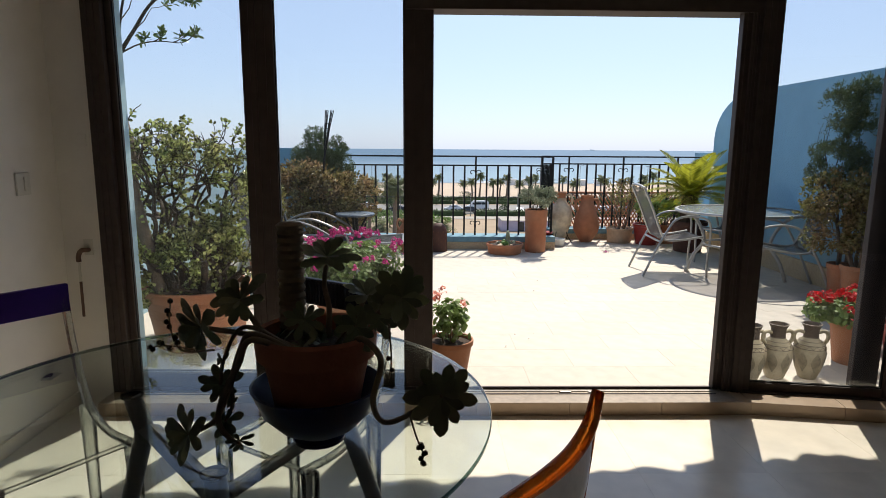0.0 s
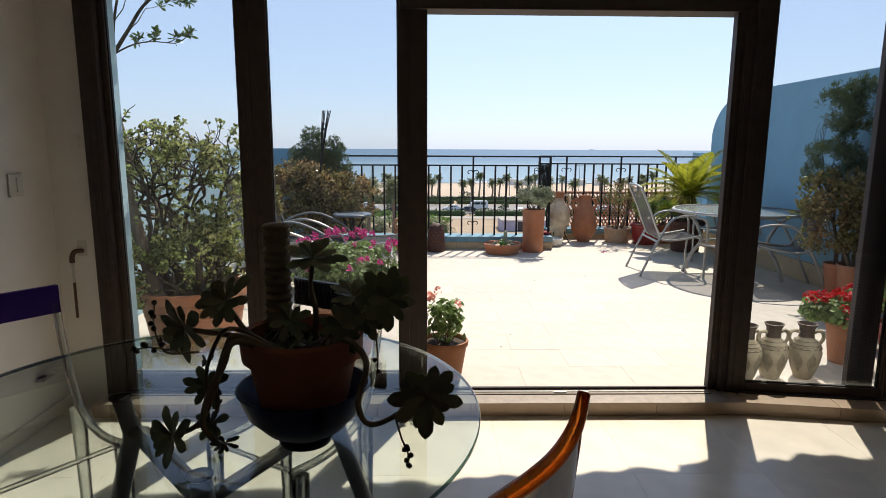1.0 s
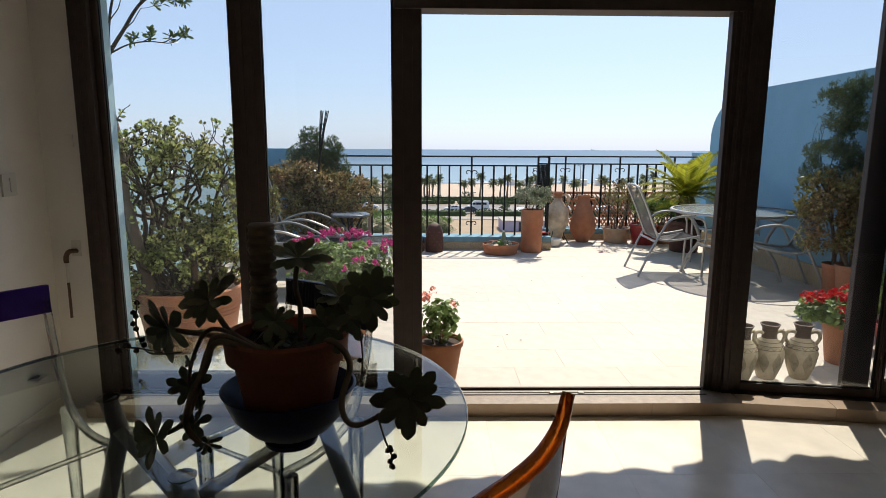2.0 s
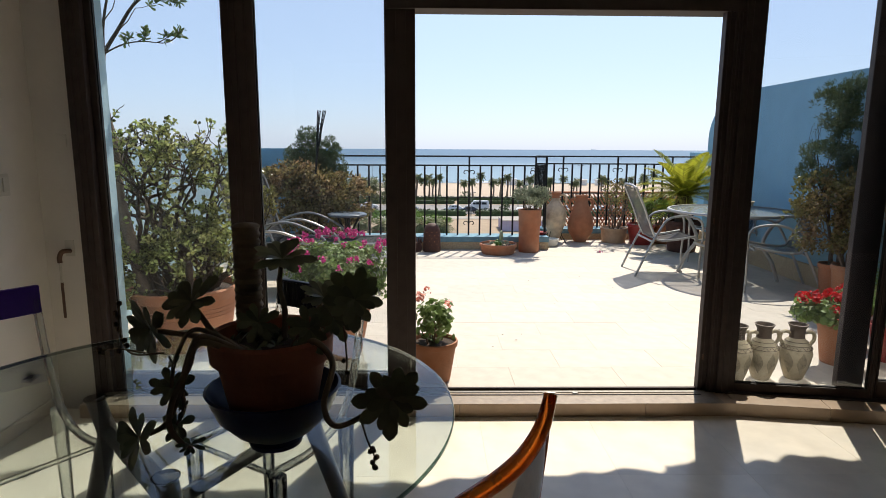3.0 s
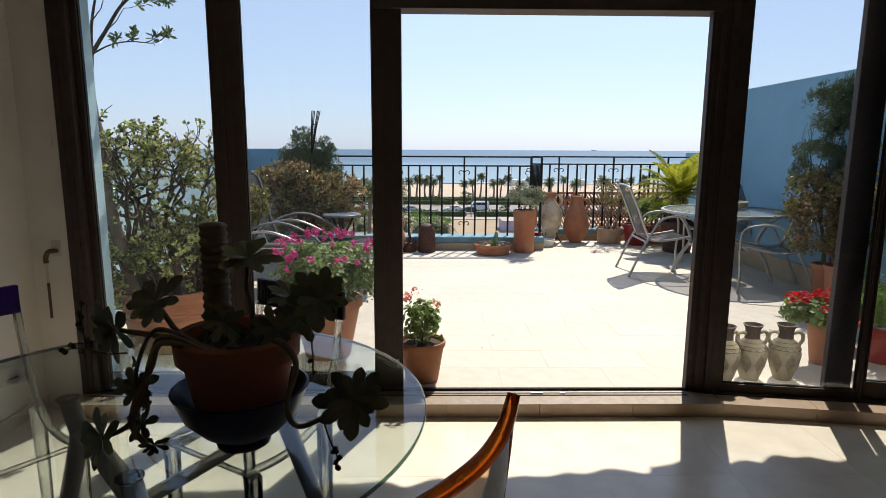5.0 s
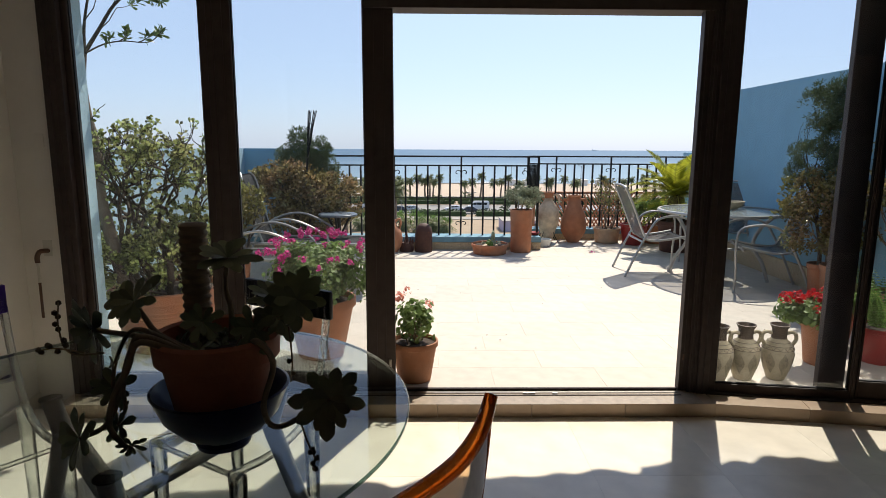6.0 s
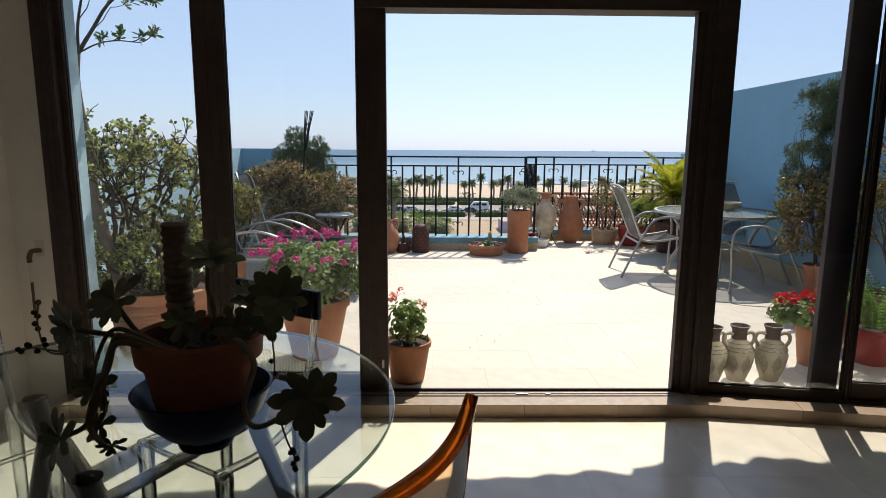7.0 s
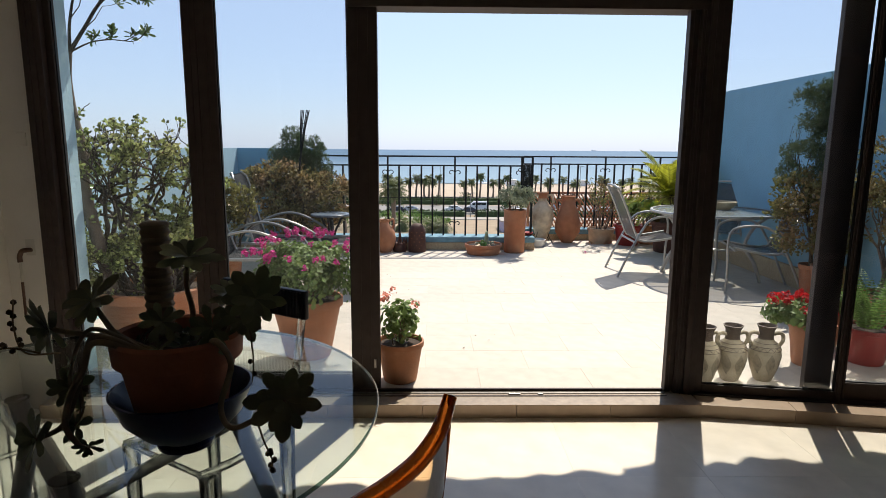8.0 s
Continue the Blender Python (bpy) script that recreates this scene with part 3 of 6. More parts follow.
# ---- terrace ----
TZ = 0.09
terrace = structure("terrace_floor", box(-2.3, 4.6, 3.17, 9.3, -0.3, TZ - 0.0018), TERRAGROUT, "sunlit cream stone tiled terrace floor")
structure("terrace_slab", box(-2.6, 4.7, 3.17, 9.5, -0.6, -0.3), BLUE, "edge of the terrace slab")
structure("terrace_edge", box(0.0, 2.4, 0.125, 0.6, -0.2, TZ - 0.004, 0, None, BAY), TERRATILE, "cream stone strip of the terrace along the angled windows")
wr = bmesh.new()   # tall side wall with a rounded far shoulder
prof = [(2.6, -0.2), (2.6, 2.2), (7.5, 2.2)]
for k in range(1, 13):
    a = math.pi / 2 * k / 12
    prof.append((7.5 + 0.92 * math.sin(a), 1.62 + 0.58 * math.cos(a)))
prof.append((8.42, -0.2))
fa = wr.faces.new([wr.verts.new((4.28, y, z)) for y, z in prof])
ext = bmesh.ops.extrude_face_region(wr, geom=[fa])
for v in ext["geom"]:
    if isinstance(v, bmesh.types.BMVert):
        v.co.x = 4.5
bmesh.ops.recalc_face_normals(wr, faces=wr.faces[:])
structure("wall_terrace_side", wr, BLUE, "tall blue rendered side wall of the terrace with a rounded shoulder")
structure("wall_terrace_corner", box(4.45, 4.95, 9.21, 9.4, -0.6, 1.415), BLUE, "low blue rendered parapet at the terrace corner")
structure("wall_terrace_left", box(-2.35, -2.13, 3.53, 8.284, -0.2, 1.45), LIGHTBLUE, "light blue rendered parapet along the terrace")
structure("wall_terrace_left_end", box(-2.35, -1.0, 8.285, 8.5, -0.2, 1.45), BLUE, "blue rendered parapet end beside the railing")
structure("ledge", box(4.238, 4.278, 3.6, 8.9, TZ, 0.3, 0.006), CURBSTONE, "low ochre ledge along the blue wall")


def curb(name, x0, x1, y0, y1, top):
    ob = structure(name, box(x0, x1, y0 + 0.012, y1, -0.3, top - 0.075), CURBSTONE, "low ochre speckled curb with a light blue painted top under the railing")
    n = int((x1 - x0) / 0.35)
    for i in range(n):
        w = (x1 - x0) / n
        part("stone", box(x0 + i * w + 0.002, x0 + (i + 1) * w - 0.002, y0, y0 + 0.03, TZ, top - 0.078, 0.003), CURBSTONE, ob)
    part("coping", box(x0, x1, y0 - 0.012, y1 + 0.02, top - 0.074, top, 0.006), COPING, ob, "chipped light blue painted coping")
    return ob


curb("curb_1", -2.12, 1.97, 7.98, 8.28, 0.268)
curb("curb_2", 1.975, 4.60, 8.93, 9.2, 0.255)
structure("curb_return", box(1.80, 1.972, 8.305, 9.2, -0.2, 0.21), LIGHTBLUE, "light blue painted return of the curb")


def scroll(bm, x, y, z, s, r=0.006):
    for side in (-1, 1):
        pts = []
        for k in range(15):
            a = 0.2 + k / 14 * 4.4
            q = s * (0.55 - 0.4 * k / 14)
            pts.append((x + side * (s * 0.62 - q * math.cos(a)), y, z + q * math.sin(a)))
        tube(pts, r, 5, bm)


def railing(name, x0, posts, step, y, z0, mid, top, x1):
    ob = tagged(new(name), "black wrought iron terrace railing with upright bars and scrolls", kind="structure")
    part("top_rail", box(x0, x1, y - 0.018, y + 0.018, top - 0.012, top + 0.01, 0.003), IRON, ob)
    part("middle_rail", box(x0, x1, y - 0.01, y + 0.01, mid - 0.01, mid + 0.01), IRON, ob)
    part("middle_rail", box(x0, x1, y - 0.008, y + 0.008, z0 + 0.52, z0 + 0.528), IRON, ob)
    x = x0
    while x < x1 + 0.001:
        tall = min(abs(x - p) for p in posts) < 0.03
        b = box(x - 0.0115, x + 0.0115, y - 0.0115, y + 0.0115, z0 - 0.03, (top - 0.012) if tall else (mid + 0.006))
        if int(round((x - x0) / step)) % 4 == 2 and not tall:
            for zz in (0.36, 0.40, 0.44):
                lathe([(0, z0 + zz - 0.02), (0.02, z0 + zz), (0, z0 + zz + 0.02)], 8, b, x, y)
        if tall:
            scroll(b, x, y, mid - 0.1, 0.08)
            scroll(b, x, y, z0 + 0.16, 0.075)
        part("bar", b, IRON, ob)
        x += step
    return ob


railing("railing_1", -0.965, (-0.965, -0.047, 0.871, 1.789), 0.153, 8.14, 0.27, 1.232, 1.356, 1.80)
railing("railing_2", 1.95, (1.95, 2.37, 3.21, 4.05), 0.14, 9.07, 0.26, 1.237, 1.35, 4.46)
ret = tagged(new("railing_3"), "black wrought iron return between two railings", kind="structure")
part("top_rail", box(1.79, 1.95, 8.15, 8.17, 1.343, 1.363), IRON, ret)
for k in range(13):
    x, y = 1.812 + 0.0102 * k, 8.2 + k * 0.068
    part("bar", box(x - 0.011, x + 0.011, y - 0.011, y + 0.011, 0.2, 1.24), IRON, ret)
part("bar", box(1.925, 1.955, 8.15, 8.17, 0.2, 1.343), IRON, ret)
for k in range(7):
    part("slat", box(1.806 + 0.0172 * k, 1.8205 + 0.0172 * k, 8.152, 8.164, 0.80, 1.25), IRON, ret)

# scalloped awning edge over the doors
aw = tagged(new("awning"), "rolled fabric awning with a scalloped valance over the doors", "awning")
b = bmesh.new()
prev = None
N = 320
for i in range(N + 1):
    x = -1.9 + 6.6 * i / N
    skew = 0.085 * (x - 1.2)
    dip = 0.06 * abs(math.sin(x * 6.1 + 0.3 * math.sin(x * 2.3))) ** 0.6 + 0.015 * math.sin(x * 17)
    if x > 2.15:
        dip = 0.05 * abs(math.sin(x * 6.1)) + 0.07 * abs(math.sin(x * 11 + 2 * math.sin(x * 5))) ** 0.7
    y = (3.96 if x < 2.15 else 4.05) + skew + 0.01 * math.sin(x * 30)
    a, c, e = b.verts.new((x, 3.52, 2.86)), b.verts.new((x, y, 2.70)), b.verts.new((x, y + 0.004 * math.sin(x * 41), (2.535 if x < 2.15 else 2.66) - dip))
    if prev:
        b.faces.new((prev[0], a, c, prev[1]))
        b.faces.new((prev[1], c, e, prev[2]))
    prev = (a, c, e)
part("valance", b, AWNING, aw)
part("roller", tube([(-1.9, 3.56, 2.91), (4.7, 3.56, 2.91)], 0.05, 16), AWNING, aw, "rolled cloth")
aw.location = (0, 0, 0)

# ---- sea, beach and street far below ----
GZ = -12.6


def grid_sheet(x0, x1, y0, y1, nx, ny, fn):
    b = bmesh.new()
    vs = [[b.verts.new((x0 + (x1 - x0) * i / nx, y0 + (y1 - y0) * j / ny, fn(x0 + (x1 - x0) * i / nx, y0 + (y1 - y0) * j / ny))) for i in range(nx + 1)] for j in range(ny + 1)]
    for j in range(ny):
        for i in range(nx):
            b.faces.new((vs[j][i], vs[j][i + 1], vs[j + 1][i + 1], vs[j + 1][i]))
    return b


def lie(x, y):
    if y < 190:
        return GZ
    return GZ - min(1.6, (y - 190) * 0.02)


structure("ground", grid_sheet(-700, 700, -300, 420, 56, 90, lie), EARTH, "pale dry earth beyond the building", True)
structure("beach", grid_sheet(-600, 600, 176, 400, 60, 40, lambda x, y: lie(x, y) + 0.05), SAND, "wide sandy beach", True)
structure("water", grid_sheet(-4300, 4300, 262, 4700, 40, 40, lambda x, y: -13.75), SEA, "calm blue sea reaching the horizon")
structure("road", box(-260, 260, 127, 148, GZ - 0.2, GZ + 0.03), ASPHALT, "pale sunlit road and parking strip")
structure("pavement", box(-260, 260, 118, 122, GZ - 0.2, GZ + 0.12), PAVING, "pale pavement")
structure("pavement_far", box(-260, 260, 164, 174, GZ - 0.2, GZ + 0.14), PAVING, "pale seaside promenade")
structure("house_wall", box(-9, 9, -12, 3.2, GZ, -0.35), LIGHTBLUE, "rendered wall of the block below the terrace")
b = bmesh.new()
rng = random.Random(3)
for row, yy in enumerate((262.5, 268, 277)):
    x = -400
    while x < 400:
        w = rng.uniform(8, 45)
        y = yy + rng.uniform(-1.2, 1.2)
        pts = [(x + w * k / 6, y + rng.uniform(-0.3, 0.3), -13.7) for k in range(7)]
        tube(pts, [0.05, 0.4, 0.7, 0.8, 0.7, 0.4, 0.05], 5, b, 0.35)
        x += w + rng.uniform(2, 30) * (1 + row * 1.5)
tagged(link("breaking_waves", b, FOAM), "white lines of foam where waves break on the beach", "foam", kind="stuff")

# ---- dining corner ----
TX, TY, TR, TH = -0.33, 1.37, 0.748, 0.785


def glass_table():
    ob = thing("dining_table", "round clear glass dining table on grey steel legs", "table", TX, TY, 0)
    b = bmesh.new()
    for z, r in ((TH, TR - 0.003), (TH - 0.012, TR - 0.003)):
        b.faces.new([b.verts.new((r * math.cos(2 * math.pi * k / 128), r * math.sin(2 * math.pi * k / 128), z)) for k in range(128)])
    part("tabletop", b, TABLEGLASS, ob, "clear glass disc with a greenish edge")
    b = lathe([(TR - 0.003, TH - 0.012), (TR, TH - 0.0095), (TR, TH - 0.0025), (TR - 0.003, TH)], 128)
    part("edge", b, GLASSEDGE, ob, "polished green glass edge", True)
    hub = Vector((0.06, 0.02, 0))
    joints = []
    for a in (166, 25, 279):
        c, s = math.cos(radians(a)), math.sin(radians(a))
        at = lambda r, z: hub + Vector((r * c, r * s, z))
        joints.append(at(0.295, 0.685))
        leg = part("leg", tube([at(0.53, 0.0), at(0.41, 0.32), at(0.305, 0.66), at(0.305, 0.68), at(0.335, TH - 0.016)], [0.022, 0.024, 0.026, 0.026, 0.024], 20), LEGGREY, ob, smooth=True)
        soft(leg)
        top = at(0.335, TH)
        part("pad", lathe([(0, TH - 0.0158), (0.03, TH - 0.0158), (0.03, TH - 0.0125), (0, TH - 0.0125)], 20, None, top.x, top.y), RUBBER, leg)
    for k in (0, 1):   # flat beams from the front leg to the other two
        d = (joints[k] - joints[2]).normalized()
        soft(part("brace", tube([joints[2] + d * 0.02, joints[k] - d * 0.02], 0.03, 4, None, 0.45), LEGGREY, ob))
    return ob


glass_table()


def acrylic_chair(x, y, turn, band, label, ribs):
    """A see-through chair: faces local -y; the coloured band is at the top of its back."""
    ob = thing("dining_chair", label, "chair", x, y, 0, turn, "chairs round the glass table")
    for sx in (-0.2, 0.2):
        pts = spline([(sx, 0.20, 0.92), (sx, 0.175, 0.78), (sx, 0.135, 0.64), (sx * 0.99, 0.08, 0.54), (sx * 0.97, 0.0, 0.495), (sx * 0.96, -0.1, 0.474), (sx * 0.96, -0.25, 0.484)], 5)
        soft(part("back_post", tube(pts, 0.014, 10), ACRYLIC, ob, "clear acrylic bar"))
        for ly, lz in ((0.1, 0.525), (-0.225, 0.475)):
            leg = box(sx - 0.023, sx + 0.023, ly - 0.021, ly + 0.021, 0.0, lz, 0.007)
            for v in leg.verts:
                k = 0.62 + 0.38 * v.co.z / lz
                v.co.x, v.co.y = sx + (v.co.x - sx) * k, ly + (v.co.y - ly) * k
            soft(part("leg", leg, ACRYLIC, ob, "thick clear acrylic leg"))
    sheet, grid = bmesh.new(), []
    for i in range(9):
        y, dip = -0.25 + 0.0425 * i, 0.012 * math.sin(math.pi * i / 8)
        grid.append([sheet.verts.new((sx, y, 0.494 - dip + 0.02 * (i / 8) ** 3)) for sx in (-0.18, 0.18)])
    for p, q in zip(grid, grid[1:]):
        sheet.faces.new((p[0], p[1], q[1], q[0]))
    seat = part("seat", sheet, CLEARSEAT, ob, "clear acrylic seat", True)
    soft(part("seat_edge", tube([(-0.19, -0.25, 0.489), (0.19, -0.25, 0.489)], 0.009, 8), ACRYLIC, seat))
    back_band = soft(part("back_band", box(-0.215, 0.215, 0.192, 0.214, 0.865, 0.97, 0.006), band, ob))
    if ribs:
        for i in range(26):
            xx = -0.2 + i * 0.016
            part("rib", box(xx - 0.003, xx + 0.003, 0.186, 0.1915, 0.872, 0.963), band, back_band)
    return ob


acrylic_chair(-1.06, 1.74, 53.0, PURPLE, "clear acrylic chair with a purple back band", False)
acrylic_chair(-0.17, 1.87, -32.0, BLACKPLASTIC, "clear acrylic chair with a black ribbed back band", True)


def amber_chair():
    ob = thing("dining_chair", "translucent amber orange acrylic shell chair", "chair", 0.30, 1.04, 0, 0, "chairs round the glass table")
    tip = Vector((0.298, -0.045, 0.985))
    rim = spline([tip, (0.275, -0.075, 0.925), (0.235, -0.10, 0.875), (0.18, -0.125, 0.84), (0.12, -0.15, 0.815), (0.04, -0.185, 0.785), (-0.05, -0.21, 0.75), (-0.14, -0.2, 0.70), (-0.2, -0.14, 0.66)], 5)
    ctr = Vector((0.0, 0.05, 0))
    b = bmesh.new()
    rows = []
    for p in rim:
        col = []
        for k in range(9):
            t = k / 8
            q = Vector((p.x, p.y, 0)).lerp(ctr, 0.05 * t + 0.28 * t ** 3)
            col.append(b.verts.new((q.x, q.y, p.z + (0.46 - p.z) * t)))
        rows.append(col)
    for r, s in zip(rows, rows[1:]):
        for k in range(8):
            b.faces.new((r[k], r[k + 1], s[k + 1], s[k]))
    part("backrest", b, AMBER, ob, "translucent amber sheet", True)
    n = len(rim)
    soft(part("rim", tube(rim, [0.013 + 0.005 * math.sin(math.pi * min(1, 1.6 * i / (n - 1))) for i in range(n)], 12, None, 1.25), AMBEREDGE, ob, "thick glossy amber edge"))
    side = [rim[0] + Vector((0, 0, 0.0)), rim[0] + Vector((-0.012, 0.004, -0.16)), rim[0] + Vector((-0.035, 0.008, -0.32)), rim[0] + Vector((-0.1, 0.02, -0.48))]
    soft(part("side_rim", tube(spline(side, 5), 0.006, 10), AMBEREDGE, ob))
    part("seat", lathe([(0, 0.445), (0.2, 0.445), (0.215, 0.455), (0.2, 0.465), (0, 0.46)], 40), AMBER, ob, "translucent amber seat", True)
    for a in (45, 135, 225, 315):
        c, s = math.cos(radians(a)), math.sin(radians(a))
        soft(part("leg", tube([(0.2 * c, 0.2 * s, 0.0), (0.15 * c, 0.15 * s, 0.445)], [0.012, 0.016], 12), STEEL, ob))
    return ob


amber_chair()

# bowl and planted pot on the table
bowl = thing("bowl", "cobalt blue glazed bowl standing on the glass table", "bowl", -0.012, 1.19, 0.7855)
soft(part("body", lathe([(0, 0.0), (0.06, 0.0), (0.064, 0.012), (0.058, 0.02), (0.093, 0.04), (0.13, 0.08), (0.151, 0.132), (0.155, 0.14), (0.149, 0.142), (0.138, 0.118), (0.113, 0.075), (0.085, 0.048), (0, 0.04)], 72), BLUEGLAZE, bowl))
pot = thing("flower_pot", "dark terracotta pot of trailing succulents inside a blue bowl", "plant", -0.01, 1.18, 0.827)
soft(part("pot", lathe([(0, 0), (0.08, 0), (0.097, 0.05), (0.115, 0.14), (0.122, 0.172), (0.136, 0.177), (0.14, 0.226), (0.134, 0.234), (0.125, 0.229), (0.118, 0.18), (0, 0.18)], 72), SHADECLAY, pot))
soft(part("soil", lathe([(0.119, 0.195), (0.08, 0.204), (0, 0.206)], 30, None, 0, 0, 0.01), SOIL, pot))
soft(part("moss_pole", lathe([(0.0, 0.17)] + [(0.03 + (0.003 if k % 2 else -0.0015), 0.17 + 0.0095 * k) for k in range(32)] + [(0.026, 0.47), (0.0, 0.473)], 28, None, -0.07, 0.075), STEM, pot, "dark ringed upright pole"))
rng = random.Random(11)


def rosette(name, c, facing, size, leaves=18):
    """A rosette of thick spoon-shaped leaves."""
    c, facing = Vector(c), Vector(facing).normalized()
    a = facing.orthogonal().normalized()
    bq = facing.cross(a)
    bm = bmesh.new()
    for i in range(leaves):
        t = i * 2.39996
        ring = math.sqrt((i + 0.6) / leaves)
        ln = size * (0.35 + 0.75 * ring) * rng.uniform(0.88, 1.1)
        out = (math.cos(t) * a + math.sin(t) * bq).normalized()
        lift = 1.1 * (1 - ring) + 0.12 + rng.uniform(-0.15, 0.1)
        way = (out + facing * lift).normalized()
        side = way.cross(facing).normalized()
        up = side.cross(way)
        w = ln * 0.2
        outline = [(0, 0.12), (0.35, 0.55), (0.65, 0.98), (0.85, 0.95), (0.97, 0.5), (1.03, 0.03)]
        top, low = [], []
        for s, k in outline:
            cen = c + way * ln * s - up * ln * 0.12 * s * s
            top.append((bm.verts.new(cen + side * w * k + up * 0.08 * w * k), bm.verts.new(cen + up * 0.0), bm.verts.new(cen - side * w * k + up * 0.08 * w * k)))
            low.append(bm.verts.new(cen - up * w * 0.28 * (1 - abs(s - 0.5))))
        for k in range(len(outline) - 1):
            p, q = top[k], top[k + 1]
            bm.faces.new((p[0], q[0], q[1], p[1]))
            bm.faces.new((p[1], q[1], q[2], p[2]))
            bm.faces.new((p[0], low[k], low[k + 1], q[0]))
            bm.faces.new((p[2], q[2], low[k + 1], low[k]))
    soft(part(name, bm, SUCC, pot), 50)


def stem(pts, r0, r1):
    q = spline([Vector(p) - Vector((-0.01, 1.18, 0.827)) for p in pts], 6)
    soft(part("stem", tube(q, [r0 + (r1 - r0) * i / (len(q) - 1) for i in range(len(q))], 8), STEM, pot), 60)


base = Vector((-0.01, 1.18, 0.827))
for path, facing, size in (
        ([(0.01, 1.21, 1.01), (0.018, 1.2, 1.10), (0.008, 1.2, 1.16), (0.016, 1.2, 1.225)], (0.15, -0.35, 0.75), 0.076),
        ([(0.05, 1.19, 1.01), (0.115, 1.14, 1.09), (0.192, 1.10, 1.155)], (0.25, -0.65, 0.35), 0.078),
        ([(0.06, 1.15, 1.02), (0.105, 1.09, 1.065), (0.15, 1.05, 1.03), (0.135, 1.02, 0.95), (0.17, 1.0, 0.915), (0.278, 0.975, 0.985)], (0.12, -0.9, 0.2), 0.08),
        ([(-0.04, 1.14, 1.02), (-0.11, 1.12, 1.068), (-0.139, 1.12, 1.105), (-0.161, 1.12, 1.145)], (-0.2, -0.6, 0.5), 0.074),
        ([(-0.03, 1.12, 1.02), (-0.104, 1.1, 1.062), (-0.153, 1.1, 1.074), (-0.201, 1.1, 1.081), (-0.243, 1.1, 1.088)], (-0.45, -0.7, -0.1), 0.082),
        ([(-0.04, 1.12, 1.02), (-0.116, 1.06, 1.085), (-0.147, 1.06, 1.05), (-0.176, 1.06, 0.962), (-0.21, 1.06, 0.891), (-0.268, 1.06, 0.86)], (-0.4, -0.6, 0.25), 0.074),
        ([(-0.04, 1.12, 1.02), (-0.119, 1.05, 1.076), (-0.15, 1.05, 1.02), (-0.185, 1.05, 0.953), (-0.197, 1.05, 0.889), (-0.165, 1.05, 0.845), (-0.155, 1.05, 0.85)], (0.3, -0.7, -0.3), 0.035),
        ([(0.05, 1.24, 1.0), (0.08, 1.24, 1.08), (0.10, 1.24, 1.125)], (0.2, -0.3, 0.9), 0.07)):
    stem(path, 0.0075, 0.0055)
    rosette("rosette", Vector(path[-1]) - base, facing, size * 0.86, 19 if size > 0.065 else 11)
for path, size in (([(-0.04, 1.12, 1.02), (-0.132, 1.07, 1.069), (-0.158, 1.07, 1.021), (-0.173, 1.07, 0.97), (-0.172, 1.07, 0.925), (-0.189, 1.07, 0.886)], 0.042),
                   ([(-0.05, 1.12, 1.03), (-0.116, 1.08, 1.09), (-0.158, 1.08, 1.085), (-0.191, 1.08, 1.018), (-0.2, 1.08, 0.966)], 0.045),
                   ([(0.0, 1.2, 1.01), (-0.02, 1.18, 1.06), (-0.03, 1.15, 1.09)], 0.05),
                   ([(0.06, 1.2, 1.01), (0.1, 1.2, 1.06), (0.13, 1.19, 1.085)], 0.06),
                   ([(0.03, 1.17, 1.01), (0.06, 1.14, 1.06), (0.09, 1.12, 1.085)], 0.055)):
    stem(path, 0.0055, 0.004)
    rosette("rosette", Vector(path[-1]) - base, (rng.uniform(-0.5, 0.3), -0.7, rng.uniform(-0.1, 0.5)), size, 12)
    mid = Vector(path[-2]) - base
    rosette("leaf_tuft", mid, (-0.6, -0.6, 0.2), size * 0.6, 6)
for k in range(16):   # small leaves at the soil
    a = rng.uniform(0, 6.28)
    rosette("leaf_tuft", (0.1 * math.cos(a) * rng.random(), 0.1 * math.sin(a) * rng.random(), 0.204), (math.cos(a), math.sin(a), 1.2), 0.035, 8)
for path, beads in (([(-0.2, 1.06, 1.05), (-0.27, 1.06, 1.05), (-0.295, 1.07, 1.10), (-0.29, 1.07, 1.155)], 7),
                    ([(-0.24, 1.06, 1.05), (-0.3, 1.06, 1.06), (-0.345, 1.07, 1.05)], 5),
                    ([(0.21, 1.0, 0.94), (0.225, 1.0, 0.885), (0.24, 1.0, 0.845), (0.235, 1.0, 0.825)], 8),
                    ([(0.16, 1.15, 1.08), (0.165, 1.15, 1.0), (0.16, 1.15, 0.95)], 2)):
    stem(path, 0.0022, 0.0016)
    q = spline([Vector(p) - base for p in path], 8)
    for i in range(beads):
        p = q[int(len(q) * (0.45 + 0.55 * (i + 0.5) / beads)) - 1] + rand_dir(rng) * 0.007
        bead = part("seed_head", lathe([(0, -0.006), (0.006, -0.002), (0.005, 0.004), (0, 0.007)], 7), DARKBARK, pot)
        bead.location = p

# small wall fittings
sw = thing("light_switch", "cream plastic light switch on the white wall", "light switch", -1.78, 2.87, 1.28)
soft(part("plate", box(0.0, 0.012, -0.05, 0.05, -0.055, 0.055, 0.004), SWITCH, sw))
soft(part("rocker", box(0.012, 0.018, -0.002, 0.036, -0.035, 0.035, 0.002), SWITCH, sw))
so = thing("wall_socket", "cream plastic wall socket low on the white wall", "socket", -1.78, 2.90, 0.265)
soft(part("plate", box(0.0, 0.012, -0.05, 0.05, -0.045, 0.045, 0.004), SWITCH, so))
soft(part("outlet", lathe([(0, 0.0), (0.029, 0.0), (0.03, 0.004), (0, 0.005)], 20), RUBBER, so, "dark round outlet"))
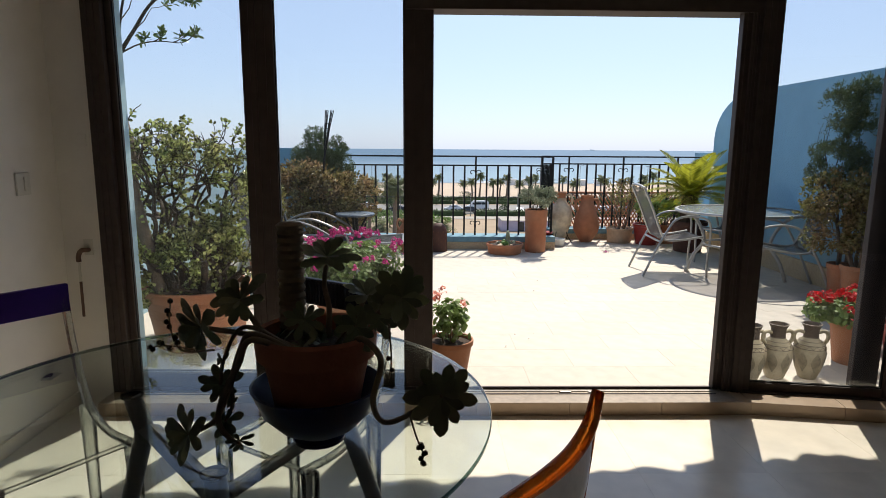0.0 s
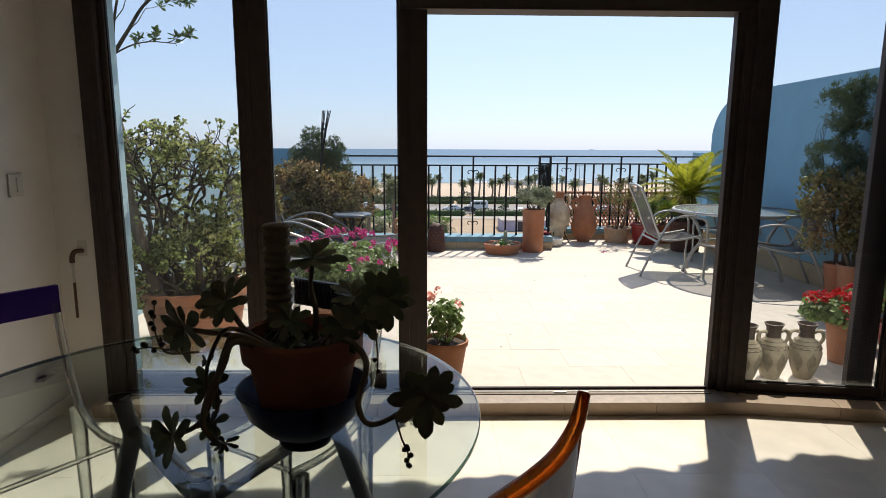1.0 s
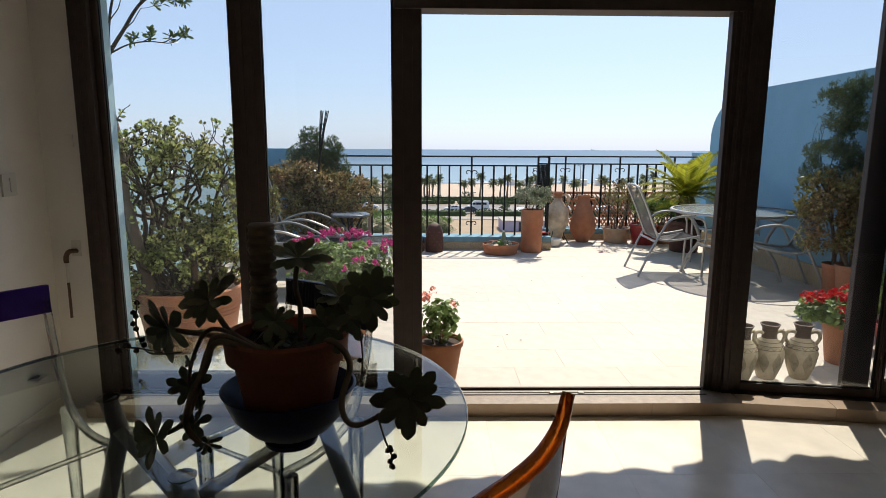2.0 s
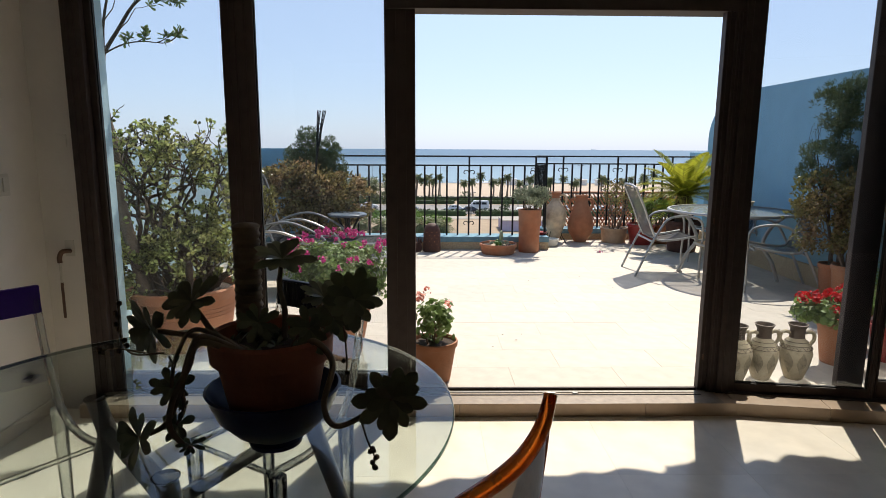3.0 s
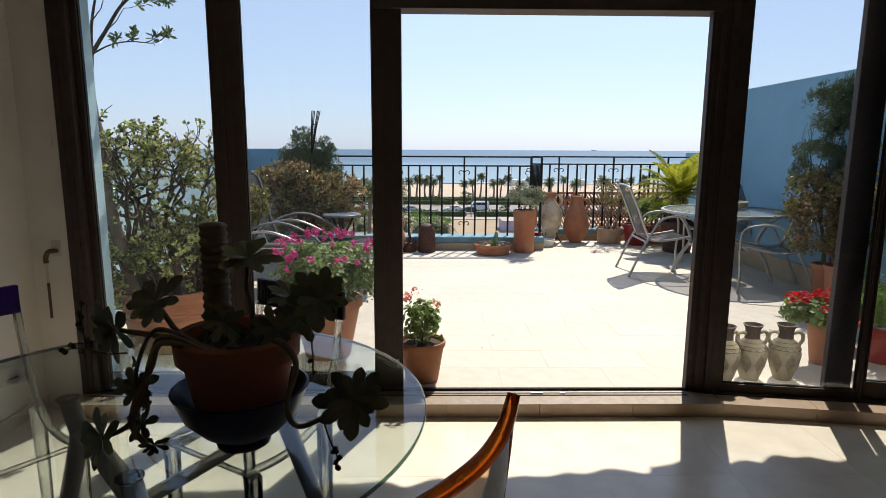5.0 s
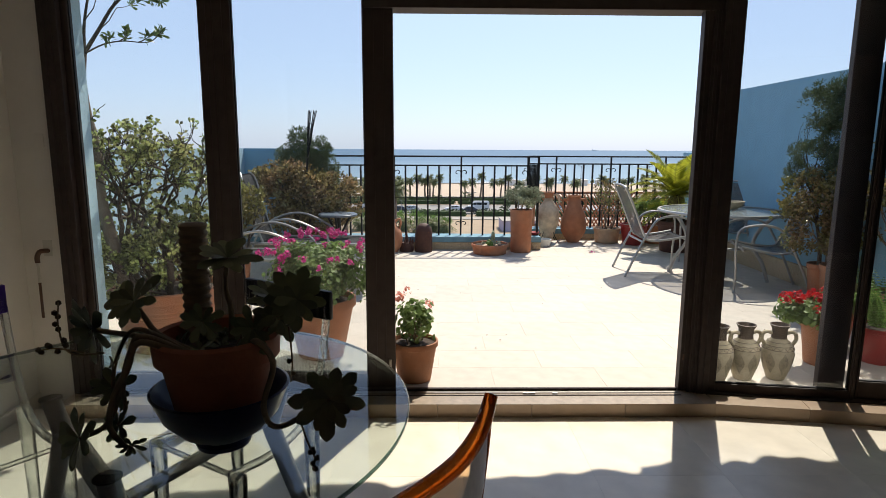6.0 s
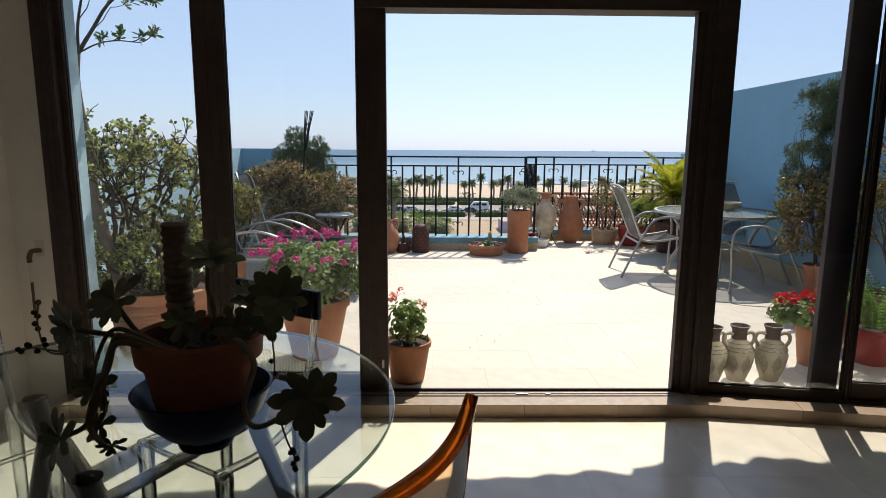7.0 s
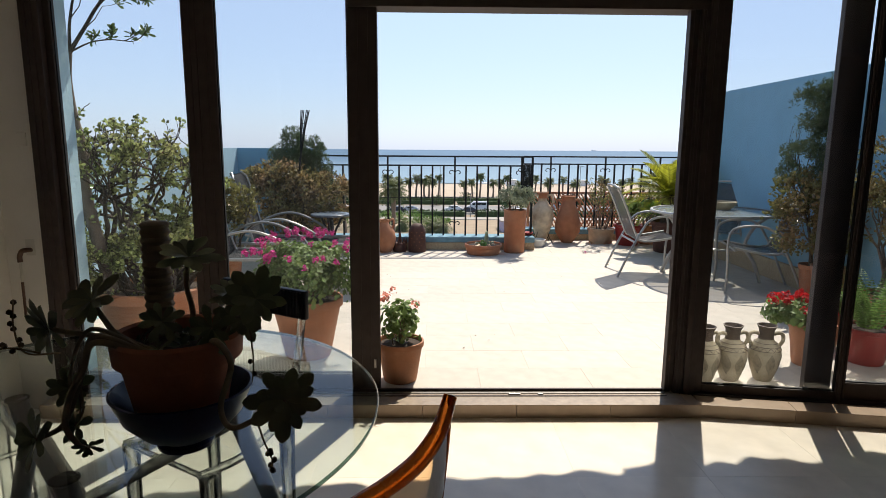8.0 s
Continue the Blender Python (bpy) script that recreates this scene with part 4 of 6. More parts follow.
so.children[-1].matrix_basis = pose(0.012, 0, 0, 0, 90, 0)
tap = thing("water_pipe", "brown water pipe and elbow on the return wall", "pipe", -1.675, 3.16, 0.86)
soft(part("elbow", tube(spline([(0.03, 0.0, 0.04), (0.03, -0.035, 0.045), (0.01, -0.045, 0.04), (-0.005, -0.045, 0.01), (-0.005, -0.045, -0.02)], 5), 0.013, 10), PIPE, tap))
soft(part("pipe", tube([(-0.005, -0.045, -0.02), (-0.005, -0.045, -0.13)], 0.007, 10), SWITCH, tap, "pale upper pipe"))
soft(part("pipe", tube([(-0.005, -0.045, -0.13), (-0.006, -0.045, -0.33)], 0.0075, 10), PIPE, tap, "brown lower pipe"))
part("plate", box(0.005, 0.055, -0.004, 0.0, 0.01, 0.1, 0.001), SWITCH, tap, "pale wall plate")
bx = thing("junction_box", "pale junction box cover with a stain on the return wall", "cover", -1.63, 3.16, 1.5)
soft(part("cover", box(-0.025, 0.025, -0.006, 0.0, -0.035, 0.035, 0.003), WHITE, bx))

# ---- terrace: plants and pots ----


def clay_pot(owner, r_top, r_bot, h, material=None, rim=0.045, label="", seg=48, name="pot"):
    """A tapered pot with a rolled rim, hollow to below the soil."""
    w = max(0.01, r_top * 0.07)
    prof = [(0, 0), (r_bot * 0.96, 0), (r_bot, 0.008), (r_top * 0.93, h - rim), (r_top * 0.935, h - rim + 0.004), (r_top, h - rim + 0.008),
            (r_top * 1.01, h - 0.008), (r_top * 0.99, h), (r_top - w, h), (r_top - w * 1.3, h - 0.012), (r_top * 0.86, h - rim - 0.02), (0, h - rim - 0.02)]
    soft(part(name, lathe(prof, seg, None, 0, 0, 0.004, int(r_top * 1000)), material or TERRACOTTA, owner, label))
    soft(part("soil", lathe([(r_top * 0.9, h - rim * 0.6), (r_top * 0.5, h - rim * 0.45), (0, h - rim * 0.4)], 24, None, 0, 0, 0.015), SOIL, owner))


def jade_bush():
    ob = thing("jade_plant", "large jade plant with thick leaves in a wide terracotta pot", "plant", -1.39, 4.02, TZ)
    clay_pot(ob, 0.37, 0.29, 0.42, TERRACOTTA, 0.075)
    for zz in (0.29, 0.262, 0.234):
        rr = 0.29 + (0.344 - 0.29) * zz / 0.345
        part("ridge", lathe([(rr - 0.004, zz - 0.008), (rr + 0.006, zz), (rr - 0.004, zz + 0.008)], 48), TERRACOTTA, ob, "", True)
    rng = random.Random(21)
    b, tips = bmesh.new(), []
    for k in range(11):
        a = 2 * math.pi * k / 11 + rng.uniform(-0.3, 0.3)
        s = Vector((0.16 * math.cos(a), 0.16 * math.sin(a), 0.36))
        tall = rng.uniform(0.32, 0.42)
        grow(b, rng, s, (0.45 * math.cos(a), 0.45 * math.sin(a), 1), tall * 1.0, 0.026, 6, tips, 0.85, 0.1, 0.75, (2, 2), 6, 0.42, 0.2, (0.52, 1.64))
    for k in range(16):   # short lower shoots
        a = 2 * math.pi * k / 16 + rng.uniform(-0.2, 0.2)
        q = rng.uniform(0.12, 0.26)
        grow(b, rng, (q * math.cos(a), q * math.sin(a), 0.36), (0.7 * math.cos(a), 0.7 * math.sin(a), 1), rng.uniform(0.13, 0.24), 0.013, 5, tips, 0.9, 0.05, 0.76, (2, 2), 5, 0.4, 0.25, (0.52, 1.64))
    part("branches", b, DARKBARK, ob, "thick dark branches", True)
    lv = Leaves()
    for p, d in tips:
        if p.z > 1.6 or p.x * p.x + p.y * p.y > 0.57 ** 2 or (p.z > 0.9 and noise.noise(p * 4.5) < -0.12):
            continue
        for k in range(rng.randint(4, 7)):
            w = (rand_dir(rng, 0.25) + d * 0.7).normalized()
            lv.oval(p + w * 0.004, w, rand_dir(rng, 0.7), rng.uniform(0.022, 0.036), rng.uniform(0.014, 0.022), 0.15, 0.1)
    fill(lv, rng, [((-0.02, -0.03, 0.6), (0.46, 0.44, 0.24)), ((0.1, -0.12, 0.72), (0.36, 0.3, 0.26)), ((-0.02, 0, 0.98), (0.5, 0.46, 0.38)), ((-0.1, 0, 1.27), (0.32, 0.3, 0.32)), ((0.2, 0, 1.12), (0.26, 0.28, 0.28)), ((-0.34, 0, 1.0), (0.18, 0.3, 0.26))],
         1150, 0.026, 0.0185, 5, 0.03, 6.0, 0.4, 0.02, 0.2, True)
    lv.done("crown", JADE, ob, "fleshy rounded green leaves")
    return ob


jade_bush()


def small_tree():
    ob = thing("small_tree", "slender curved tree with leaf clusters in the terrace corner", "tree", -1.55, 3.78, TZ + 0.38)
    rng = random.Random(8)
    b = bmesh.new()
    trunk = spline([(0.03, 0.0, 0), (0.0, -0.03, 0.12), (-0.08, -0.02, 0.49), (-0.135, 0.02, 0.74), (-0.15, 0.05, 0.99), (-0.195, 0.07, 1.21), (-0.21, 0.08, 1.42), (-0.19, 0.084, 1.58)], 6)
    tube(trunk, [0.046 - 0.031 * i / (len(trunk) - 1) for i in range(len(trunk))], 10, b)
    part("trunk", b, BARK, ob, "pale grey leaning trunk", True)
    fork = trunk[-1]
    tb, tips = bmesh.new(), []
    limbs = [
        spline([fork, fork + Vector((0.1, 0, 0.14)), fork + Vector((0.25, 0, 0.33)), fork + Vector((0.5, 0.02, 0.44)), fork + Vector((0.80, 0.03, 0.50))], 5),
        spline([fork, fork + Vector((0.12, 0.01, 0.06)), fork + Vector((0.24, 0.03, 0.085)), fork + Vector((0.38, 0.05, 0.08)), fork + Vector((0.46, 0.05, 0.125))], 5),
        spline([fork, fork + Vector((0.02, 0, 0.2)), fork + Vector((0.08, 0.03, 0.45)), fork + Vector((0.25, 0.04, 0.7))], 5),
        spline([fork, fork + Vector((-0.08, 0, 0.2)), fork + Vector((-0.15, 0.03, 0.45))], 5)]
    for li, l in enumerate(limbs):
        r = (0.014, 0.006, 0.012, 0.01)[li]
        tube(l, [r * (1 - 0.7 * i / (len(l) - 1)) for i in range(len(l))], 7, tb)
        for i in range(5, len(l), 3 if li != 1 else 4):
            d = (l[i] - l[i - 1]).normalized()
            grow(tb, rng, l[i], d + rand_dir(rng, 0.5) * 0.8, 0.1 if li == 1 else 0.2, 0.004, 0 if li == 1 else 2, tips, 0.7, 0.05, 0.7, (1, 2), 5, 0.3)
        tips.append((l[-1], d))
    part("branches", tb, DARKBARK, ob, "thin branches", True)
    lv = Leaves()
    for p, d in tips:
        for k in range(rng.randint(6, 10)):
            w = (rand_dir(rng, 0.15) + d * 0.7).normalized()
            lv.oval(p + rand_dir(rng) * 0.01, w, rand_dir(rng, 0.8), rng.uniform(0.04, 0.062), rng.uniform(0.014, 0.02), 0.15, 0.12)
    lv.done("crown", PITTO, ob, "whorls of narrow green leaves")
    return ob


small_tree()


def geranium(x, y, pot_r, pot_b, pot_h, spread, height, petals, heads, label, seed, potmat=None, n=420, leaf_size=0.045, squash=1.0, lean=(0, 0)):
    ob = thing("geranium", label, "plant", x, y, TZ)
    clay_pot(ob, pot_r, pot_b, pot_h, potmat or TERRACOTTA, max(0.03, pot_h * 0.16))
    rng = random.Random(seed)
    b, tips = bmesh.new(), []
    for k in range(9):
        a = rng.uniform(0, 6.28)
        rr = pot_r * 0.5 * rng.random()
        grow(b, rng, (rr * math.cos(a), rr * math.sin(a), pot_h - 0.02), (0.6 * math.cos(a), 0.6 * math.sin(a), 1), height * 0.38, 0.005, 1, tips, 0.6, 0.1, 0.6, (1, 2), 5)
    part("stem_mass", b, STEM, ob, "", True)
    lv = Leaves()
    for i in range(n):
        d = rand_dir(rng, 0.45)
        r = rng.uniform(0.55, 1.0) * (0.85 + 0.25 * math.sin(5 * d.x + seed) * math.cos(4 * d.y))
        p = Vector((d.x * spread * r + lean[0], d.y * spread * r * squash + lean[1], pot_h + height * 0.32 + d.z * height * 0.5 * r))
        if p.z < pot_h * 0.9 and math.hypot(p.x, p.y) < pot_r * 1.05:
            continue
        lv.disc(p, (d + rand_dir(rng, 0.5) * 0.7), rng.uniform(0.55, 1.1) * leaf_size, 8, rng.uniform(-0.1, 0.3))
    lv.done("leaves", GERANIUM, ob, "round ruffled green leaves")
    for i in range(heads):
        a = rng.uniform(0, 6.28)
        d = Vector((math.cos(a) * rng.uniform(0.2, 1), math.sin(a) * rng.uniform(0.2, 1), rng.uniform(0.15, 1.0))).normalized()
        c = Vector((d.x * spread * 1.02 + lean[0], d.y * spread * squash * 1.02 + lean[1], pot_h + height * 0.38 + d.z * height * 0.55))
        fl = Leaves()
        size = rng.uniform(0.7, 1.1) * (1.25 if petals == RED else 0.85)
        for k in range(24):
            e = rand_dir(rng, 0.3)
            fl.disc(c + e * rng.uniform(0.01, 0.032) * size, e + rand_dir(rng) * 0.5, rng.uniform(0.008, 0.014) * size, 5, 0.25)
        fl.done("flower_head", petals, ob)
    return ob


geranium(-0.27, 3.76, 0.235, 0.15, 0.40, 0.425, 0.48, MAGENTA, 52, "magenta flowering geranium in a large terracotta pot", 4, n=4300, leaf_size=0.0175, squash=0.8)
geranium(0.372, 3.32, 0.142, 0.1, 0.245, 0.155, 0.33, SALMON, 6, "small salmon pink geranium in a terracotta pot", 5, n=300, leaf_size=0.021)
geranium(3.03, 3.58, 0.14, 0.1, 0.28, 0.21, 0.19, RED, 15, "red flowering geranium in a terracotta pot", 6, n=620, leaf_size=0.025, lean=(-0.13, 0))


def fern():
    ob = thing("fern", "sword fern in a glossy red pot", "plant", 3.43, 3.62, TZ)
    clay_pot(ob, 0.15, 0.11, 0.24, REDPOT, 0.035)
    rng = random.Random(9)
    lv = Leaves()
    for k in range(46):
        a = rng.uniform(0, 6.28)
        ln = rng.uniform(0.3, 0.55)
        out = Vector((math.cos(a), math.sin(a), 0))
        sway = rng.uniform(0.25, 0.8)
        prev = Vector((0.05 * math.cos(a), 0.05 * math.sin(a), 0.22))
        for s in range(1, 17):
            t = s / 16
            p = Vector((0.05 * math.cos(a), 0.05 * math.sin(a), 0.22)) + out * ln * sway * t + Vector((0, 0, ln * (1.05 * t - 0.55 * t * t * sway)))
            d = (p - prev).normalized()
            side = d.cross(Vector((0, 0, 1))).normalized()
            for sg in (-1, 1):
                lv.blade(p, side * sg + d * 0.35, side.cross(d), 0.045 * math.sin(math.pi * (0.12 + 0.85 * t)), 0.014, 0.1, 0.2)
            prev = p
    lv.done("fronds", FERN, ob, "upright narrow green fronds")
    return ob


fern()


def big_geranium_right():
    ob = geranium(3.36, 3.97, 0.14, 0.1, 0.26, 0.17, 0.16, RED, 6, "red flowering geranium in a clay pot behind the fern", 16, OLDCLAY, 260, 0.033)
    return ob


big_geranium_right()


def shrub(name, label, x, y, lobes, n, gap, r, z0, z1, leafmat, barkmat, seed, stems, depth, leaf_len, leaf_w, per_tip, pot_size, lean=0.25, spread=0.6, needles=False, z=TZ, trunk_r=0.018):
    ob = thing(name, label, "plant", x, y, z)
    clay_pot(ob, *pot_size)
    rng = random.Random(seed)
    b, tips = bmesh.new(), []
    h = z1 - pot_size[2]
    for k in range(stems):
        a = 2 * math.pi * k / stems + rng.uniform(-0.4, 0.4)
        grow(b, rng, (0.04 * math.cos(a), 0.04 * math.sin(a), pot_size[2] - 0.05), (lean * math.cos(a), lean * math.sin(a), 1), h * 0.36, trunk_r, depth, tips, spread, 0.18, 0.7, (2, 3), 7, 0.25, 0.4, (r * 1.05, z1 + 0.02))
    part("branches", b, barkmat, ob, "", True)
    lv = Leaves()
    for p, d in tips:
        if p.z > z1 + 0.03 or math.hypot(p.x, p.y) > r * 1.1 or p.z < z0:
            continue
        for k in range(per_tip):
            w = (rand_dir(rng, 0.3) + d * (0.9 if needles else 0.4)).normalized()
            lv.blade(p + rand_dir(rng) * leaf_len * 0.6, w, rand_dir(rng, 0.5), leaf_len * rng.uniform(0.7, 1.2), leaf_w * rng.uniform(0.8, 1.2), 0.2, 0.1)
    fill(lv, rng, lobes, n, leaf_len, leaf_w, 5 if not needles else 9, gap, 5.0, 0.4, leaf_len * 0.5, 0.3)
    lv.done("crown", leafmat, ob)
    return ob


shrub("shrub", "broad shrub with reddish brown glossy leaves in a clay pot", -1.15, 7.5,
      [((0, 0, 0.78), (0.55, 0.4, 0.34)), ((-0.4, 0, 0.9), (0.3, 0.3, 0.26)), ((0.35, 0, 0.72), (0.42, 0.3, 0.34)), ((0, 0, 0.45), (0.5, 0.3, 0.22)), ((-0.2, 0, 1.02), (0.36, 0.3, 0.2))], 3400, -0.2,
      0.72, 0.2, 1.1, REDDISH, DARKBARK, 31, 7, 3, 0.055, 0.03, 3, (0.24, 0.18, 0.30, OLDCLAY, 0.05), 0.75, 0.75)
shrub("conifer", "dense grey-green conifer in a clay pot", -1.16, 7.85,
      [((-0.05, 0, 1.05), (0.33, 0.3, 0.36)), ((-0.1, 0, 1.36), (0.17, 0.17, 0.3)), ((0.16, 0, 1.28), (0.17, 0.17, 0.24)), ((0.22, 0, 1.0), (0.2, 0.2, 0.3)), ((-0.28, 0, 1.12), (0.16, 0.15, 0.3))], 3600, -0.4,
      0.34, 0.3, 1.3, CONIFER, DARKBARK, 32, 8, 3, 0.04, 0.009, 6, (0.22, 0.17, 0.30, OLDCLAY, 0.05), 0.22, 0.42, True)
shrub("tall_shrub", "tall open shrub with fine olive foliage against the blue wall", 4.13, 5.3,
      [((-0.15, 0, 1.75), (0.2, 0.16, 0.24)), ((0.02, 0, 1.86), (0.12, 0.16, 0.2)), ((-0.2, 0, 1.35), (0.2, 0.2, 0.12)), ((0.0, 0, 1.45), (0.13, 0.2, 0.3)), ((-0.28, 0, 1.18), (0.16, 0.16, 0.1)), ((-0.02, 0, 1.1), (0.15, 0.2, 0.2))], 2600, -0.15,
      0.36, 1.0, 1.9, CONIFER, DARKBARK, 33, 4, 3, 0.034, 0.008, 3, (0.13, 0.1, 0.33, OLDCLAY, 0.05), 0.05, 0.3, True, trunk_r=0.02)
shrub("leafy_shrub", "bushy shrub with small brown-green glossy leaves", 4.08, 5.02,
      [((-0.21, 0, 0.98), (0.34, 0.34, 0.24)), ((-0.3, 0, 0.72), (0.3, 0.3, 0.24)), ((-0.03, 0, 0.78), (0.2, 0.3, 0.35))], 2000, -0.05,
      0.42, 0.38, 1.15, OLIVE, BARK, 34, 6, 3, 0.036, 0.022, 4, (0.145, 0.11, 0.37, TERRACOTTA, 0.05), 0.4, 0.7)
shrub("leafy_shrub", "bushy shrub with small brown-green glossy leaves", 4.08, 4.3,
      [((0, 0, 1.2), (0.36, 0.34, 0.34)), ((-0.1, 0, 0.9), (0.3, 0.3, 0.25))], 800, 0.0,
      0.42, 0.5, 1.4, OLIVE, BARK, 35, 5, 3, 0.036, 0.022, 4, (0.18, 0.14, 0.3, TERRACOTTA, 0.05), 0.35, 0.65)
shrub("leafy_shrub", "young yellow-green shrub beside the lounger", -1.54, 6.07,
      [((0, 0, 0.84), (0.13, 0.13, 0.26)), ((0.02, 0, 0.6), (0.11, 0.12, 0.2))], 230, -0.05,
      0.26, 0.4, 1.1, YOUNG, DARKBARK, 36, 5, 3, 0.045, 0.026, 4, (0.12, 0.09, 0.26, TERRACOTTA, 0.04), 0.3, 0.6)


def cycad():
    ob = thing("sago_palm", "sago palm with arching yellow-green fronds in a dark red pot", "plant", 3.78, 7.9, TZ)
    clay_pot(ob, 0.24, 0.18, 0.42, DARKCLAY, 0.06)
    part("trunk", lathe([(0, 0.36), (0.11, 0.36), (0.13, 0.55), (0.1, 0.72), (0.04, 0.84), (0, 0.84)], 16, None, 0, 0, 0.05), DARKBARK, ob, "stubby scaly trunk")
    rng = random.Random(12)
    for k in range(34):
        a = k * 2.39996
        up = 1.08 - 1.05 * k / 34
        ln = rng.uniform(0.70, 0.86)
        out = Vector((math.cos(a), math.sin(a), 0))
        lv = Leaves()
        prev = Vector((0, 0, 0.74))
        for s in range(1, 31):
            t = s / 30
            p = Vector((0, 0, 0.74)) + out * ln * (0.42 + 0.6 * (1 - up / 1.4)) * t + Vector((0, 0, ln * (up * t - 0.42 * t * t * (1.2 - 0.5 * up))))
            d = (p - prev).normalized()
            side = d.cross(Vector((0, 0, 1))).normalized()
            nrm = side.cross(d)
            for sg in (-1, 1):
                lv.blade(p, side * sg * 0.8 + d * 0.6 + nrm * 0.35, nrm, 0.19 * math.sin(math.pi * (0.15 + 0.8 * t)), 0.027, 0.1, 0.1)
            lv.blade(prev, d, nrm, (p - prev).length * 1.2, 0.014, 0.3)
            prev = p
        lv.done("frond", CYCAD, ob)
    return ob


cycad()

# ---- terrace: jars and bowls by the railing ----


def amphora(name, label, x, y, prof, material, handles, hr=0.012, turn=0, seg=44, neck=None):
    ob = thing(name, label, "jar", x, y, TZ, turn)
    soft(part("body", lathe(prof, seg, None, 0, 0, 0.006, 5), material, ob))
    for sg in (-1, 1):
        for h in handles:
            pts = spline([(sg * q[0], 0, q[1]) for q in h], 6)
            soft(part("handle", tube(pts, hr, 10), material, ob))
    if neck:
        soft(part("neck", lathe(neck[0], seg), neck[1], ob, "dark glazed neck"))
    return ob


VASE = [(0, 0), (0.048, 0), (0.052, 0.006), (0.064, 0.04), (0.083, 0.11), (0.091, 0.165), (0.086, 0.205), (0.064, 0.235), (0.046, 0.252), (0.042, 0.262)]
NECK = [(0.0435, 0.255), (0.041, 0.285), (0.043, 0.315), (0.054, 0.336), (0.057, 0.342), (0.05, 0.343), (0.036, 0.315), (0.033, 0.28)]
VH = [[(0.078, 0.215), (0.098, 0.25), (0.092, 0.285), (0.068, 0.295), (0.043, 0.287)]]
for vx, vy, vt in ((2.20, 3.29, 20), (2.375, 3.315, 5), (2.58, 3.315, -8)):
    v = amphora("vase", "cream two-handled vase with dark neck and incised bands", vx, vy, VASE, VASECLAY, VH, 0.011, vt, 48, (NECK, VASEDARK))
    tagged(v, category="vase", group="vases by the window")
    for zz, rr in ((0.196, 0.0885), (0.218, 0.079), (0.238, 0.0635)):
        part("band", lathe([(rr - 0.002, zz - 0.002), (rr + 0.001, zz), (rr - 0.002, zz + 0.002)], 48), VASEDARK, v, "dark incised line")
    b = bmesh.new()
    for k in range(14):
        a = 2 * math.pi * k / 14
        for sg in (-1, 1):
            tube([(0.0895 * math.cos(a), 0.0895 * math.sin(a), 0.198), (0.082 * math.cos(a + sg * 0.2), 0.082 * math.sin(a + sg * 0.2), 0.216)], 0.0012, 4, b)
    part("zigzag", b, VASEDARK, v, "dark incised zigzag")
    for k in range(7):   # painted leaf shapes round the belly
        mark, cols, a0 = bmesh.new(), [], 2 * math.pi * k / 7 + 0.3
        for i in range(9):
            zz = 0.05 + 0.0165 * i
            lo = max(j for j in range(len(VASE)) if VASE[j][1] <= zz)
            f = (zz - VASE[lo][1]) / (VASE[lo + 1][1] - VASE[lo][1])
            rr = VASE[lo][0] + (VASE[lo + 1][0] - VASE[lo][0]) * f + 0.0022
            half = 0.03 + 0.30 * math.sin(math.pi * i / 8) ** 1.3
            cols.append([mark.verts.new((rr * math.cos(a0 + half * u), rr * math.sin(a0 + half * u), zz)) for u in (-1, -0.5, 0, 0.5, 1)])
        for p, q in zip(cols, cols[1:]):
            for j in range(4):
                mark.faces.new((p[j], p[j + 1], q[j + 1], q[j]))
        part("painted_leaf", mark, VASEMARK, v, "grey-green painted leaf shape", True)

JAR = [(0, 0), (0.085, 0), (0.095, 0.02), (0.13, 0.08), (0.18, 0.16), (0.19, 0.23), (0.176, 0.34), (0.14, 0.47), (0.102, 0.57), (0.088, 0.63), (0.09, 0.67), (0.104, 0.69), (0.095, 0.697), (0.08, 0.67), (0.075, 0.6)]
amphora("clay_jar", "large weathered terracotta jar with small shoulder handles", 2.58, 8.70, JAR, OLDCLAY, [[(0.102, 0.63), (0.165, 0.63), (0.182, 0.55), (0.148, 0.47)]], 0.019, 10)
WHITEJAR = [(0, 0), (0.06, 0), (0.066, 0.02), (0.1, 0.12), (0.155, 0.28), (0.17, 0.4), (0.15, 0.5), (0.092, 0.58), (0.062, 0.625), (0.058, 0.69), (0.08, 0.735), (0.074, 0.74), (0.045, 0.69)]
wj = amphora("clay_jar", "pale stained two-handled jar in an iron stand", 2.2, 8.72, WHITEJAR, PALECLAY, [[(0.06, 0.69), (0.13, 0.7), (0.16, 0.61), (0.13, 0.53)]], 0.017, 0, 44, ([(0.0625, 0.655), (0.0605, 0.69), (0.0825, 0.735), (0.077, 0.743), (0.044, 0.695)], OLDCLAY))
for k in range(4):
    a = math.pi / 4 + k * math.pi / 2
    c, s = math.cos(a), math.sin(a)
    part("stand_bar", tube(spline([(0.2 * c, 0.2 * s, 0), (0.11 * c, 0.11 * s, 0.15), (0.155 * c, 0.155 * s, 0.36)], 5), 0.006, 6), IRON, wj, "thin black iron bar")
JUG = [(0, 0), (0.08, 0), (0.13, 0.08), (0.15, 0.18), (0.13, 0.28), (0.07, 0.36), (0.05, 0.4), (0.06, 0.44), (0.05, 0.44), (0.04, 0.4)]
amphora("clay_jug", "terracotta jug with looped handles by the curb", -0.07, 7.8, JUG, TERRACOTTA, [[(0.05, 0.4), (0.11, 0.44), (0.13, 0.38), (0.11, 0.3)]], 0.014, 20)

